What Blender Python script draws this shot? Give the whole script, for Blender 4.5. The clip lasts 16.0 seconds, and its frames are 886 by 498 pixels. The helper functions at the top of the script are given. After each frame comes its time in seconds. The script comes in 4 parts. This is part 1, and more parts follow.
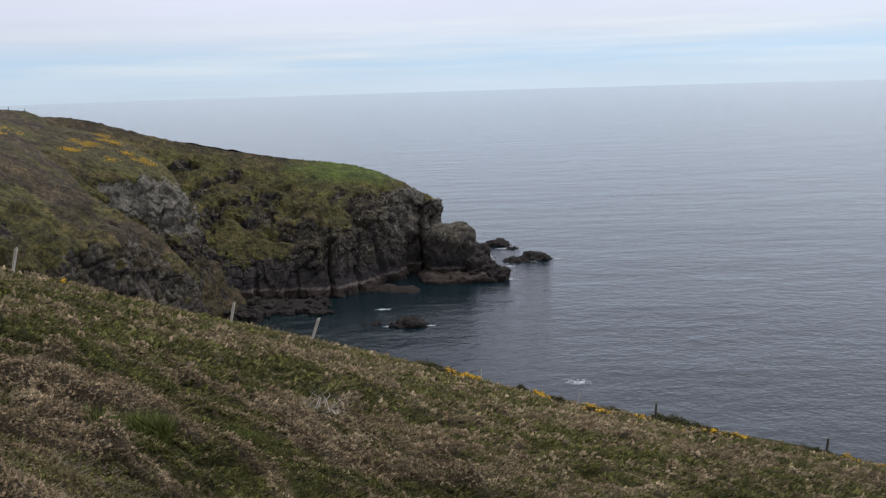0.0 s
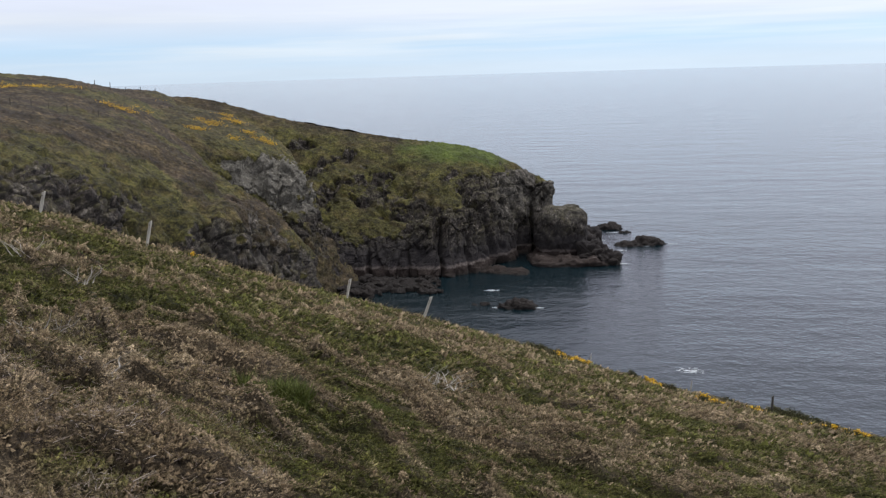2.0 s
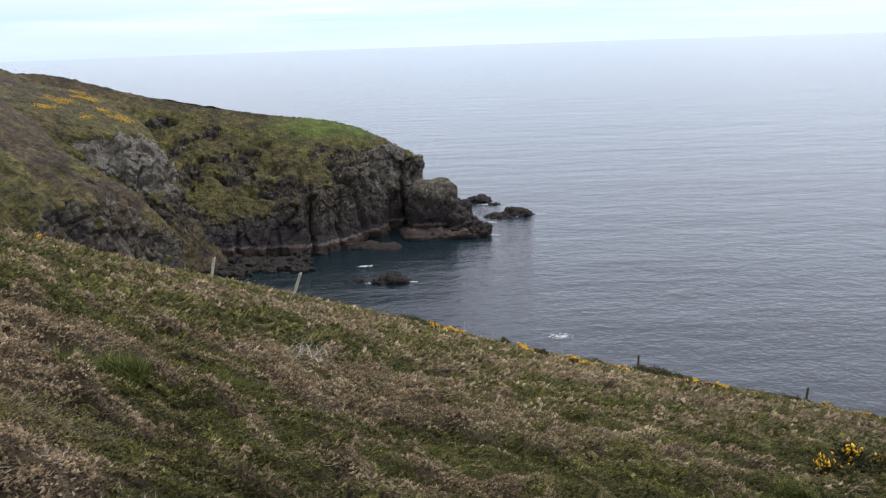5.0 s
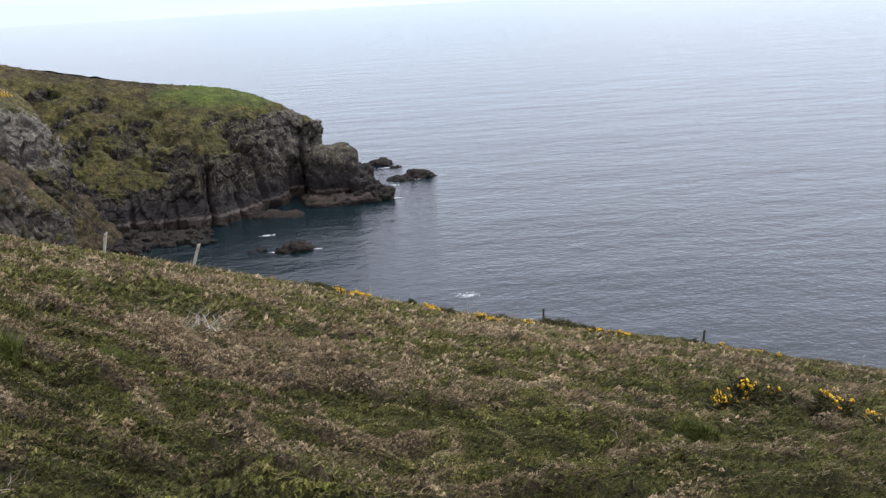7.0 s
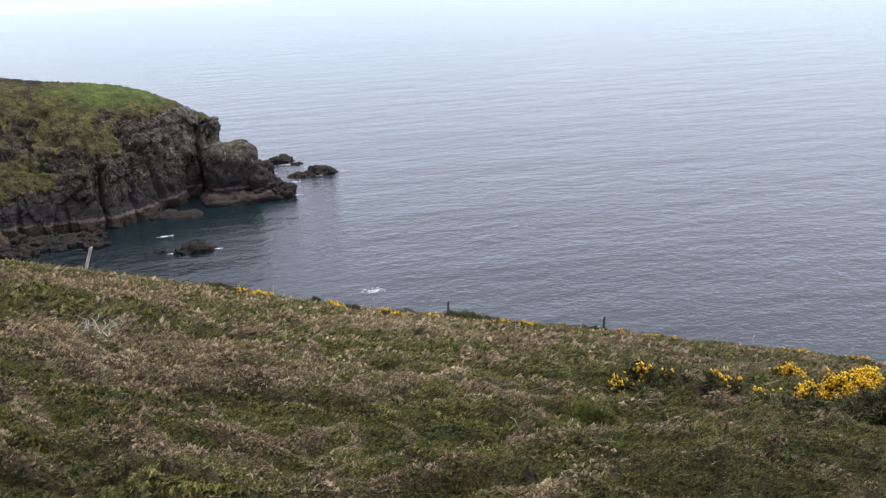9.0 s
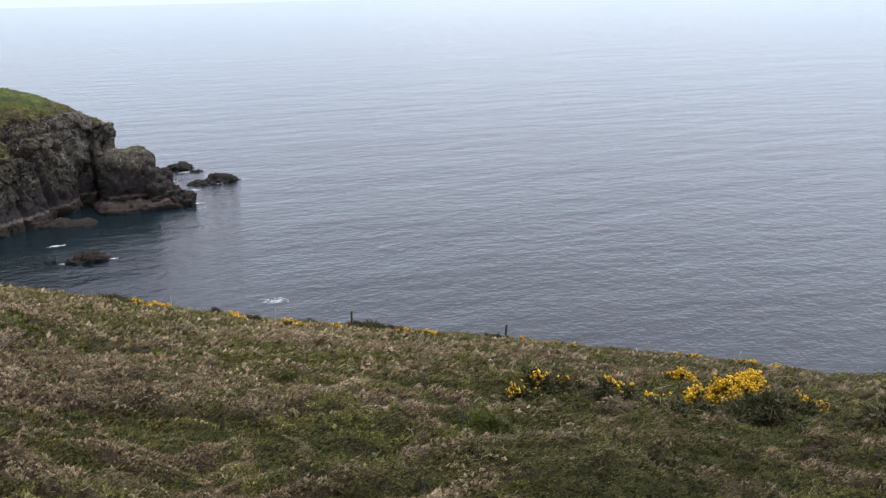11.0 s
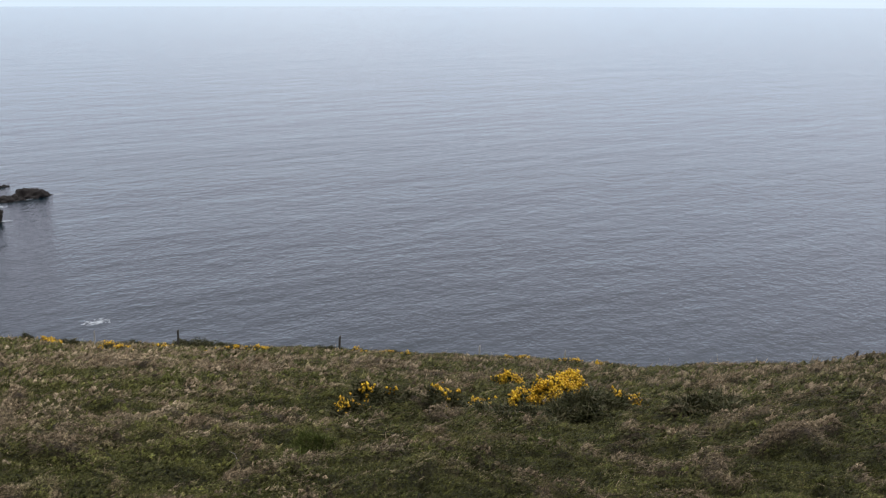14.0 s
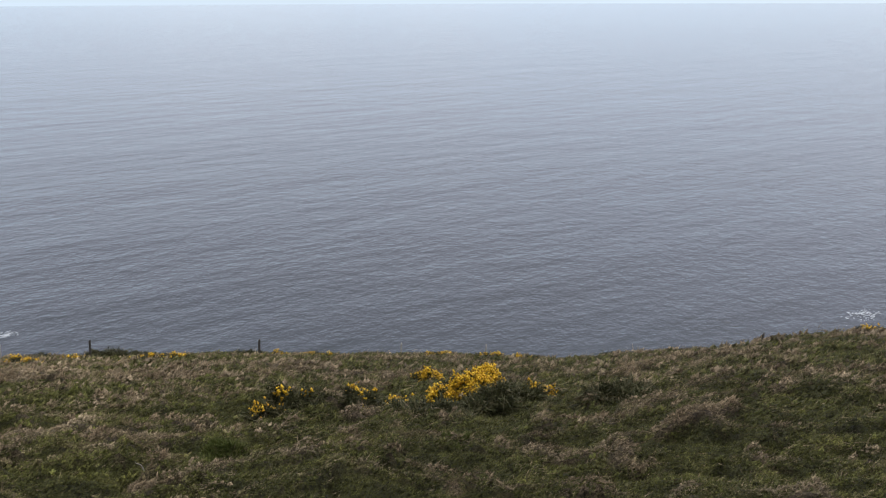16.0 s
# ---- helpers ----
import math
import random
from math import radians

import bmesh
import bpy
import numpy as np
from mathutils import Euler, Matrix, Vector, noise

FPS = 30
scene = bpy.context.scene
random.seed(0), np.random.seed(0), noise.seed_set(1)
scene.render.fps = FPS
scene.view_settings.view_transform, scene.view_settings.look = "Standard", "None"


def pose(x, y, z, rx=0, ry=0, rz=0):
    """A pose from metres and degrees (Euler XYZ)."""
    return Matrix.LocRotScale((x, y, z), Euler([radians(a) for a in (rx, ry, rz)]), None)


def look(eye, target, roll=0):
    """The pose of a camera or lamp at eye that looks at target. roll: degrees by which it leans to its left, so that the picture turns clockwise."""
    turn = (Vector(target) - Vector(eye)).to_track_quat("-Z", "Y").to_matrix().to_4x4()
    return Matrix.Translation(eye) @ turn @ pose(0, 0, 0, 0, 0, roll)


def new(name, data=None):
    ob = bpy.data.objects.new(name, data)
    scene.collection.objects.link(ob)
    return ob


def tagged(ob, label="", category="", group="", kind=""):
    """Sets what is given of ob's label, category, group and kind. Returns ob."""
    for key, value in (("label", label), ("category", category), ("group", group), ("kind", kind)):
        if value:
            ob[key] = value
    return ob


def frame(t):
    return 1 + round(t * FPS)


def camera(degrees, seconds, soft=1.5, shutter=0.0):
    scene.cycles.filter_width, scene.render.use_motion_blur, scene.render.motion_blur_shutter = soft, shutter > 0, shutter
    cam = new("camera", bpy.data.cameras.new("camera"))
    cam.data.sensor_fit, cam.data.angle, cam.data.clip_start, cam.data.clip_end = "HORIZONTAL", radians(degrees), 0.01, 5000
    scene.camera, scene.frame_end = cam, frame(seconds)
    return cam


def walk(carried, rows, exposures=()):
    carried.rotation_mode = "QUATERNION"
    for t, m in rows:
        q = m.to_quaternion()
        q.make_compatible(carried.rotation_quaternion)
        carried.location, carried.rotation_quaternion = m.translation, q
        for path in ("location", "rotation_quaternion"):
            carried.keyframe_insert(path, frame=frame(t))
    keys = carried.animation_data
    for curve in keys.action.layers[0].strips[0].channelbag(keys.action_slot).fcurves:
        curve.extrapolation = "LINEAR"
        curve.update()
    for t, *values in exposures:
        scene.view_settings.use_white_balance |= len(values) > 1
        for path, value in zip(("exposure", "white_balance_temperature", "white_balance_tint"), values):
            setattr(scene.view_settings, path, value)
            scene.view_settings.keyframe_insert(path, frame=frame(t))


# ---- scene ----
cam = camera(53.49, 16.0, soft=1.27)
EYE = 50.0    # the eye's height over the sea
# seconds, metres from the first eye (x, y, z), yaw, pitch, lean to the right
ROWS = [
    (0.0, 0.000, 0.000, -0.000, 0.00, -10.74, 1.72),
    (0.5, -0.093, -0.029, -0.009, 2.96, -10.16, 1.97),
    (1.0, -0.128, -0.127, 0.048, 6.29, -9.55, 1.71),
    (1.5, -0.143, -0.221, 0.035, 7.61, -9.79, 1.81),
    (2.0, -0.160, -0.255, 0.066, 7.29, -11.75, 1.76),
    (2.5, -0.124, -0.237, 0.032, 6.81, -11.33, 1.83),
    (3.0, -0.125, -0.136, -0.022, 5.40, -11.69, 1.88),
    (3.5, -0.118, 0.197, -0.188, 3.66, -12.51, 2.49),
    (4.0, -0.089, 0.274, -0.236, 2.17, -12.89, 2.35),
    (6.5, 0.017, 0.477, -0.399, -6.09, -15.49, 2.63),
    (7.0, 0.055, 0.511, -0.428, -7.41, -16.22, 3.11),
    (7.5, 0.087, 0.524, -0.432, -8.77, -16.35, 3.01),
    (8.0, 0.109, 0.491, -0.430, -10.60, -16.35, 2.88),
    (8.5, 0.119, 0.509, -0.443, -12.56, -16.59, 2.58),
    (9.0, 0.143, 0.499, -0.451, -13.85, -16.87, 2.89),
    (9.5, 0.172, 0.477, -0.448, -15.78, -17.13, 1.83),
    (12.0, 0.234, 0.421, -0.388, -22.88, -16.07, 1.00),
    (12.5, 0.242, 0.410, -0.374, -24.30, -16.05, 0.40),
    (13.0, 0.272, 0.373, -0.341, -26.02, -15.93, 0.67),
    (13.5, 0.302, 0.330, -0.319, -29.35, -15.63, 0.01),
    (14.0, 0.322, 0.304, -0.319, -31.64, -16.01, -0.12),
    (14.5, 0.336, 0.304, -0.302, -32.66, -16.42, -0.56),
    (15.0, 0.374, 0.272, -0.283, -33.82, -16.55, 0.01),
    (15.5, 0.392, 0.247, -0.261, -34.94, -16.24, 0.17),
    (16.0, 0.438, 0.187, -0.298, -36.99, -16.18, 0.22),
]
EXPOSURES = [(0.0, 0.20), (1.5, 0.24), (2.0, 0.38), (2.5, 0.46), (3.0, 0.54), (4.0, 0.62), (7.0, 0.82), (9.5, 0.89), (12.5, 0.51), (16.0, 0.39)]
walk(cam, [(t, pose(x, y, EYE + z, 90 + pitch, 0, yaw) @ pose(0, 0, 0, 0, 0, -lean))
           for t, x, y, z, yaw, pitch, lean in ROWS], EXPOSURES)

# ---- sky and sun: a bright overcast with a clear strip over the horizon ----
SUN_AZ, SUN_EL = 72.0, 56.0          # degrees to the right of +y, degrees up
world = bpy.data.worlds.new("world")
scene.world = world
world.use_nodes = True
nt = world.node_tree
nt.nodes.clear()


def node(tree, kind, **sockets):
    n = tree.nodes.new(kind)
    for k, v in sockets.items():
        n.inputs[k.replace("_", " ")].default_value = v
    return n


def ramp(tree, fac, stops, interpolation="LINEAR"):
    n = tree.nodes.new("ShaderNodeValToRGB")
    n.color_ramp.interpolation = interpolation
    while len(n.color_ramp.elements) < len(stops):
        n.color_ramp.elements.new(0.5)
    for e, (p, c) in zip(n.color_ramp.elements, stops):
        e.position = p
        e.color = (*c, 1) if isinstance(c, tuple) else (c, c, c, 1)
    if fac is not None:
        tree.links.new(fac, n.inputs[0])
    return n.outputs[0]


def maths(tree, op, a, b=None, clamp=False):
    n = tree.nodes.new("ShaderNodeMath")
    n.operation, n.use_clamp = op, clamp
    for i, v in enumerate((a, b)):
        if v is None:
            continue
        if isinstance(v, (int, float)):
            n.inputs[i].default_value = v
        else:
            tree.links.new(v, n.inputs[i])
    return n.outputs[0]


def mix(tree, fac, a, b, blend="MIX"):
    n = tree.nodes.new("ShaderNodeMix")
    n.data_type, n.blend_type = "RGBA", blend
    for i, v in ((0, fac), (6, a), (7, b)):
        if isinstance(v, (int, float)):
            n.inputs[i].default_value = v
        elif isinstance(v, tuple):
            n.inputs[i].default_value = (*v, 1)
        else:
            tree.links.new(v, n.inputs[i])
    return n.outputs[2]


def noise_tex(tree, vector, scale, detail=4.0, rough=0.55, stretch=None, turn=0.0):
    if stretch or turn:
        m = tree.nodes.new("ShaderNodeMapping")
        m.inputs["Scale"].default_value = stretch or (1, 1, 1)
        m.inputs["Rotation"].default_value = (0, 0, radians(turn))
        tree.links.new(vector, m.inputs["Vector"])
        vector = m.outputs[0]
    n = tree.nodes.new("ShaderNodeTexNoise")
    n.inputs["Scale"].default_value, n.inputs["Detail"].default_value = scale, detail
    n.inputs["Roughness"].default_value = rough
    tree.links.new(vector, n.inputs["Vector"])
    return n.outputs[0]


sky = nt.nodes.new("ShaderNodeTexSky")
sky.sky_type, sky.sun_disc = "NISHITA", False
sky.sun_elevation, sky.sun_rotation = radians(SUN_EL), radians(SUN_AZ)
way = nt.nodes.new("ShaderNodeTexCoord").outputs["Generated"]
split = nt.nodes.new("ShaderNodeSeparateXYZ")
nt.links.new(way, split.inputs[0])
up = maths(nt, "MAXIMUM", split.outputs[2], 0.0)
# colour of the cloud sheet by height over the horizon
veil = ramp(nt, up, [(0.0, (0.655, 0.79, 0.94)), (0.025, (0.535, 0.735, 0.955)), (0.055, (0.70, 0.77, 0.91)),
                     (0.10, (0.815, 0.835, 1.0)), (0.20, (0.88, 0.875, 1.06)), (0.32, (0.83, 0.84, 1.05)), (0.6, (1.08, 1.09, 1.18)), (1.0, (1.32, 1.32, 1.38))])
streak = noise_tex(nt, way, 2.0, 4.0, 0.55, (1.0, 1.0, 22.0))
streak = ramp(nt, streak, [(0.46, 0.0), (0.66, 1.0)])
low = ramp(nt, up, [(0.0, 0.1), (0.02, 0.55), (0.05, 0.7), (0.075, 0.2), (0.3, 0.05)])
veil = mix(nt, maths(nt, "MULTIPLY", streak, low), veil, (0.86, 0.90, 0.95))
banks = ramp(nt, noise_tex(nt, way, 1.6, 5.0, 0.6, (1.0, 1.0, 9.0)), [(0.35, 0.94), (0.68, 1.05)])
veil = mix(nt, 1.0, veil, banks, "MULTIPLY")
# the cloud sheet is a little brighter towards the hidden sun
toward = nt.nodes.new("ShaderNodeVectorMath")
toward.operation = "DOT_PRODUCT"
nt.links.new(way, toward.inputs[0])
toward.inputs[1].default_value = (math.sin(radians(SUN_AZ)) * math.cos(radians(SUN_EL)), math.cos(radians(SUN_AZ)) * math.cos(radians(SUN_EL)), math.sin(radians(SUN_EL)))
veil = mix(nt, 1.0, veil, ramp(nt, toward.outputs["Value"], [(0.0, 0.94), (0.35, 1.0), (0.65, 1.06), (1.0, 1.3)]), "MULTIPLY")
clear = node(nt, "ShaderNodeBackground", Strength=0.07)
nt.links.new(sky.outputs[0], clear.inputs[0])
cloud = node(nt, "ShaderNodeBackground", Strength=0.92)
nt.links.new(veil, cloud.inputs[0])
both = node(nt, "ShaderNodeMixShader", Fac=0.86)
nt.links.new(clear.outputs[0], both.inputs[1])
nt.links.new(cloud.outputs[0], both.inputs[2])
nt.links.new(both.outputs[0], nt.nodes.new("ShaderNodeOutputWorld").inputs[0])

sun = new("sun", bpy.data.lights.new("sun", "SUN"))
sun.data.energy, sun.data.angle, sun.data.color = 0.9, radians(24), (1.0, 0.95, 0.88)
a, e = radians(SUN_AZ), radians(SUN_EL)
sun.matrix_world = look((0, 0, 200), Vector((0, 0, 200)) - Vector((math.sin(a) * math.cos(e), math.cos(a) * math.cos(e), math.sin(e))))


# ---- numbers: noise on arrays ----
def hashed(ix, iy, iz, seed):
    h = (ix * 374761393 + iy * 668265263 + iz * 2147483647 + seed * 1274126177) & 0xFFFFFFFF
    h = ((h ^ (h >> 13)) * 1274126177) & 0xFFFFFFFF
    h = ((h ^ (h >> 16)) * 2246822519) & 0xFFFFFFFF
    return ((h ^ (h >> 15)) & 0xFFFFFF) / float(0xFFFFFF)


def value_noise(p, seed=0):
    i = np.floor(p).astype(np.int64)
    f = p - i
    f = f * f * f * (f * (f * 6 - 15) + 10)
    out = 0
    for dx in (0, 1):
        for dy in (0, 1):
            for dz in (0, 1):
                w = (f[:, 0] if dx else 1 - f[:, 0]) * (f[:, 1] if dy else 1 - f[:, 1]) * (f[:, 2] if dz else 1 - f[:, 2])
                out = out + w * hashed(i[:, 0] + dx, i[:, 1] + dy, i[:, 2] + dz, seed)
    return out * 2 - 1


def fbm(p, octaves=4, seed=0, gain=0.5):
    out, amp = 0, 1.0
    for o in range(octaves):
        out = out + amp * value_noise(p * 2.03 ** o + 17.3 * o, seed + o)
        amp *= gain
    return out


def cells(p, seed=0):
    """Broken blocks: distance to the nearest and second nearest seed, and the nearest one's random number."""
    i = np.floor(p).astype(np.int64)
    best = np.full(len(p), 9.0)
    second = np.full(len(p), 9.0)
    rnd = np.zeros(len(p))
    for dx in (-1, 0, 1):
        for dy in (-1, 0, 1):
            for dz in (-1, 0, 1):
                c = i + np.array((dx, dy, dz))
                q = np.stack([hashed(c[:, 0], c[:, 1], c[:, 2], seed + k) for k in range(3)], 1) + c
                d = np.sqrt(((p - q) ** 2).sum(1))
                near = d < best
                second = np.where(near, best, np.minimum(second, d))
                rnd = np.where(near, hashed(c[:, 0], c[:, 1], c[:, 2], seed + 7), rnd)
                best = np.where(near, d, best)
    return best, second, rnd


def facets(p, seed=0, tilt=1.3):
    """Broken blocks, each with its own level and its own slanting plane; also the distance to the crack beside it."""
    i = np.floor(p).astype(np.int64)
    best = np.full(len(p), 9.0)
    second = np.full(len(p), 9.0)
    level = np.zeros(len(p))
    for dx in (-1, 0, 1):
        for dy in (-1, 0, 1):
            for dz in (-1, 0, 1):
                c = i + np.array((dx, dy, dz))
                h = [hashed(c[:, 0], c[:, 1], c[:, 2], seed + k) for k in range(7)]
                off = p - np.stack(h[:3], 1) - c
                d = np.sqrt((off ** 2).sum(1))
                near = d < best
                second = np.where(near, best, np.minimum(second, d))
                plane = h[3] - 0.5 + tilt * ((h[4] - 0.5) * off[:, 0] + (h[5] - 0.5) * off[:, 1] + (h[6] - 0.5) * off[:, 2])
                level = np.where(near, plane, level)
                best = np.where(near, d, best)
    return level, second - best


def smooth(a, b, x):
    t = np.clip((x - a) / (b - a), 0, 1)
    return t * t * (3 - 2 * t)


def at(bearing, dist, z):
    """A place by its bearing (degrees to the left of +y), distance from the origin and height."""
    b = np.radians(bearing)
    return -dist * np.sin(b), dist * np.cos(b), z


# ---- meshes ----
def mesh_of(name, verts, faces, mat, flat=False, attrs=None):
    """A mesh from arrays: faces is an (n, 3) or (n, 4) array."""
    verts, faces = np.asarray(verts, np.float32), np.asarray(faces, np.int32)
    me = bpy.data.meshes.new(name)
    n, k = faces.shape
    me.vertices.add(len(verts))
    me.vertices.foreach_set("co", verts.ravel())
    me.loops.add(n * k)
    me.loops.foreach_set("vertex_index", faces.ravel())
    me.polygons.add(n)
    me.polygons.foreach_set("loop_start", np.arange(0, n * k, k, dtype=np.int32))
    me.polygons.foreach_set("loop_total", np.full(n, k, np.int32))
    me.update(calc_edges=True)
    if not flat:
        me.polygons.foreach_set("use_smooth", np.ones(n, bool))
    for key, values in (attrs or {}).items():
        me.attributes.new(key, "FLOAT", "POINT").data.foreach_set("value", np.asarray(values, np.float32))
    me.materials.append(mat)
    return me


def part(name, me, parent=None, label=""):
    ob = new(name, me)
    ob.parent = parent
    return tagged(ob, label)


def grid_faces(nu, nv, wrap=False):
    u = np.arange(nu if wrap else nu - 1)
    v = np.arange(nv - 1)
    U, V = np.meshgrid(u, v, indexing="ij")
    U2 = (U + 1) % nu
    return np.stack([U * nv + V, U2 * nv + V, U2 * nv + V + 1, U * nv + V + 1], -1).reshape(-1, 4)


def spline(points, n, crowd=None):
    """n points along smooth curves through points (first axis), closer together where crowd is larger."""
    p = np.asarray(points, float)
    m = len(p)
    step = np.sqrt(((p[1:] - p[:-1]) ** 2).sum(-1))
    step = step.reshape(m - 1, -1).mean(1) if step.ndim > 1 else step
    s = np.concatenate([[0], np.cumsum(step)])
    x = np.linspace(0, s[-1], n)
    if crowd is not None:
        c = np.concatenate([[0], np.cumsum(step * np.array(crowd))])
        x = np.interp(np.linspace(0, c[-1], n), c, s)
    k = np.clip(np.searchsorted(s, x, side="right") - 1, 0, m - 2)
    shape = (n,) + (1,) * (p.ndim - 1)
    h = (s[k + 1] - s[k]).reshape(shape)
    f = ((x - s[k]) / (s[k + 1] - s[k])).reshape(shape)
    slope = np.zeros_like(p)
    ss = s.reshape((m,) + (1,) * (p.ndim - 1))
    slope[1:-1] = (p[2:] - p[:-2]) / (ss[2:] - ss[:-2])
    slope[0], slope[-1] = (p[1] - p[0]) / (ss[1] - ss[0]), (p[-1] - p[-2]) / (ss[-1] - ss[-2])
    slope *= 0.8
    a, b = p[k], p[k + 1]
    return (a * (2 * f ** 3 - 3 * f ** 2 + 1) + h * slope[k] * (f ** 3 - 2 * f ** 2 + f)
            + b * (3 * f ** 2 - 2 * f ** 3) + h * slope[k + 1] * (f ** 3 - f ** 2)), x / s[-1]


def normals_of(g):
    du, dv = np.gradient(g, axis=0), np.gradient(g, axis=1)
    n = np.cross(du, dv)
    n /= np.linalg.norm(n, axis=-1, keepdims=True) + 1e-9
    return n


def rocky(p, seed, size=3.2, lean=0.25):
    """Relief of jointed rock in metres: upright blocks, deep cracks and fine breaks."""
    q = p + 0.4 * np.stack([fbm(p / 4.1, 2, seed + 40 + k) for k in range(3)], 1)
    q = q @ np.array([[1, 0, lean], [0, 1, 0], [-lean, 0, 1]])
    level, gap = facets(q / np.array([size, size, size * 2.4]), seed)
    out = 1.7 * level - 0.5 * (1 - smooth(0.0, 0.08, gap))
    level, gap = facets(q / np.array([size, size, size * 1.7]) * 2.3, seed + 20)
    out = out + 0.8 * level - 0.2 * (1 - smooth(0.0, 0.10, gap))
    level, gap = facets(q / size * 5.5, seed + 30)
    return out + 0.22 * level + 0.05 * fbm(p / 0.9, 2, seed + 60)


def loft(name, rails, rock, nu, nv, mat, seed, veg=(0.45, 0.35), lush=None, crowd=None, where=None, along=None, beds=0.0, carve=None):
    """Land spread between lines that run along the coast, from the water up to the crest and over it; rock: how bare it is at each line."""
    net = np.array([[at(*p) for p in rail] for rail in rails])
    rows, v = spline(net, nv, crowd)
    rk, _ = spline(np.concatenate([net.mean(1), np.array(rock)[:, None]], 1), nv, crowd)
    g, u = spline(rows.transpose(1, 0, 2), nu, along)
    n = normals_of(g)
    p = g.reshape(-1, 3)
    nn = n.reshape(-1, 3)
    bare = np.repeat(rk[None, :, 3], nu, 0).ravel()
    if where is not None:
        bare = bare + where(p)
    steep = 1 - np.abs(nn[:, 2])
    patch = fbm(p / np.array([7.0, 7.0, 5.0]), 4, seed + 3)
    fine = fbm(p / 1.5, 3, seed + 5)
    mask = smooth(0.42, 0.60, bare * 0.85 + 0.36 * patch + 0.24 * fine + 0.3 * (steep - 0.4))
    rough = np.clip(bare + 0.25, 0, 1)
    gully = -1.8 * (1 - smooth(0.0, 0.30, np.abs(fbm(p / np.array([16.0, 16.0, 40.0]), 3, seed + 9)))) * np.clip(bare + 0.1, 0, 1)
    big = gully + 1.1 * fbm(p / 9.0, 3, seed + 8) * rough
    soft = veg[0] * fbm(p / 2.6, 3, seed + 11) * (0.4 + 0.6 * rough) + veg[1] * np.abs(fbm(p / 0.8, 2, seed + 13))
    off = big + (1 - mask) * soft + mask * rocky(p, seed) * (0.5 + 0.5 * smooth(5, 11, p[:, 2]))
    if beds:
        layer = (p[:, 2] + 0.05 * p[:, 0] + 0.9 * fbm(p / 6.0, 2, seed + 15)) / 2.0
        slot = np.abs(layer - np.round(layer))
        n1, n2, r = cells(np.stack([p[:, 0] / 1.5, p[:, 1] / 2.4, np.floor(layer) * 5.3], 1), seed + 17)
        block = 1.3 * (r - 0.5) - 0.8 * (1 - smooth(0.02, 0.16, n2 - n1)) - 0.9 * smooth(0.0, 0.35, fbm(p / np.array([1.6, 1.6, 3.0]), 3, seed + 19) + 0.1) * (1 - smooth(0.05, 0.15, slot))
        off = big + (1 - mask) * soft + mask * (0.22 * rocky(p, seed) + beds * block)
    if carve is not None:
        off = off + carve(p)
    q = p + nn * off[:, None]
    q[:, 2] -= 0.3 * mask * np.abs(nn[:, 2])
    attrs = {"rock": mask, "lush": np.zeros(len(p)) if lush is None else lush(p)}
    ob = new(name, mesh_of(name, q, grid_faces(nu, nv), mat, attrs=attrs))
    return ob, q.reshape(nu, nv, 3)


# ---- materials ----
def surface(name, rough=0.9, spec=0.25):
    mat = bpy.data.materials.new(name)
    mat.use_nodes = True
    tree = mat.node_tree
    bsdf = tree.nodes["Principled BSDF"]
    bsdf.inputs["Roughness"].default_value = rough
    bsdf.inputs["Specular IOR Level"].default_value = spec
    return mat, tree, bsdf, tree.nodes.new("ShaderNodeNewGeometry")


def bump(tree, bsdf, height, strength, distance):
    b = node(tree, "ShaderNodeBump", Strength=strength, Distance=distance)
    tree.links.new(height, b.inputs["Height"])
    tree.links.new(b.outputs[0], bsdf.inputs["Normal"])


def attribute(tree, name):
    n = tree.nodes.new("ShaderNodeAttribute")
    n.attribute_name = name
    return n.outputs["Fac"]


STREAK = 28.0     # the wind-combed growth runs along the contours


def heath_colour(tree, pos, rnd=None):
    green = ramp(tree, noise_tex(tree, pos, 2.2, 4.0), [(0.3, (0.036, 0.040, 0.009)), (0.55, (0.088, 0.092, 0.021)), (0.75, (0.150, 0.144, 0.038))])
    brown = ramp(tree, noise_tex(tree, pos, 1.4, 4.0), [(0.28, (0.085, 0.061, 0.036)), (0.5, (0.152, 0.114, 0.070)), (0.72, (0.240, 0.190, 0.124))])
    col = mix(tree, attribute(tree, "green"), brown, green)
    if rnd is not None:
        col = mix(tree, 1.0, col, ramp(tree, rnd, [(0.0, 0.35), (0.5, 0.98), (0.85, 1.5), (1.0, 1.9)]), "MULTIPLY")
    return col


def make_ground():
    mat, tree, bsdf, geo = surface("heath_ground")
    pos = geo.outputs["Position"]
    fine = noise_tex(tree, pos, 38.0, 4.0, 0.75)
    # the growth's colours, darkened: shade in the gaps between tufts is painted in
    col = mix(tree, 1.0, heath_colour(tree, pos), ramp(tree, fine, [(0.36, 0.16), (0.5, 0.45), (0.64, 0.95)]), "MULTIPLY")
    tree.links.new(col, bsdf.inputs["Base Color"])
    bump(tree, bsdf, fine, 1.0, 0.05)
    return mat


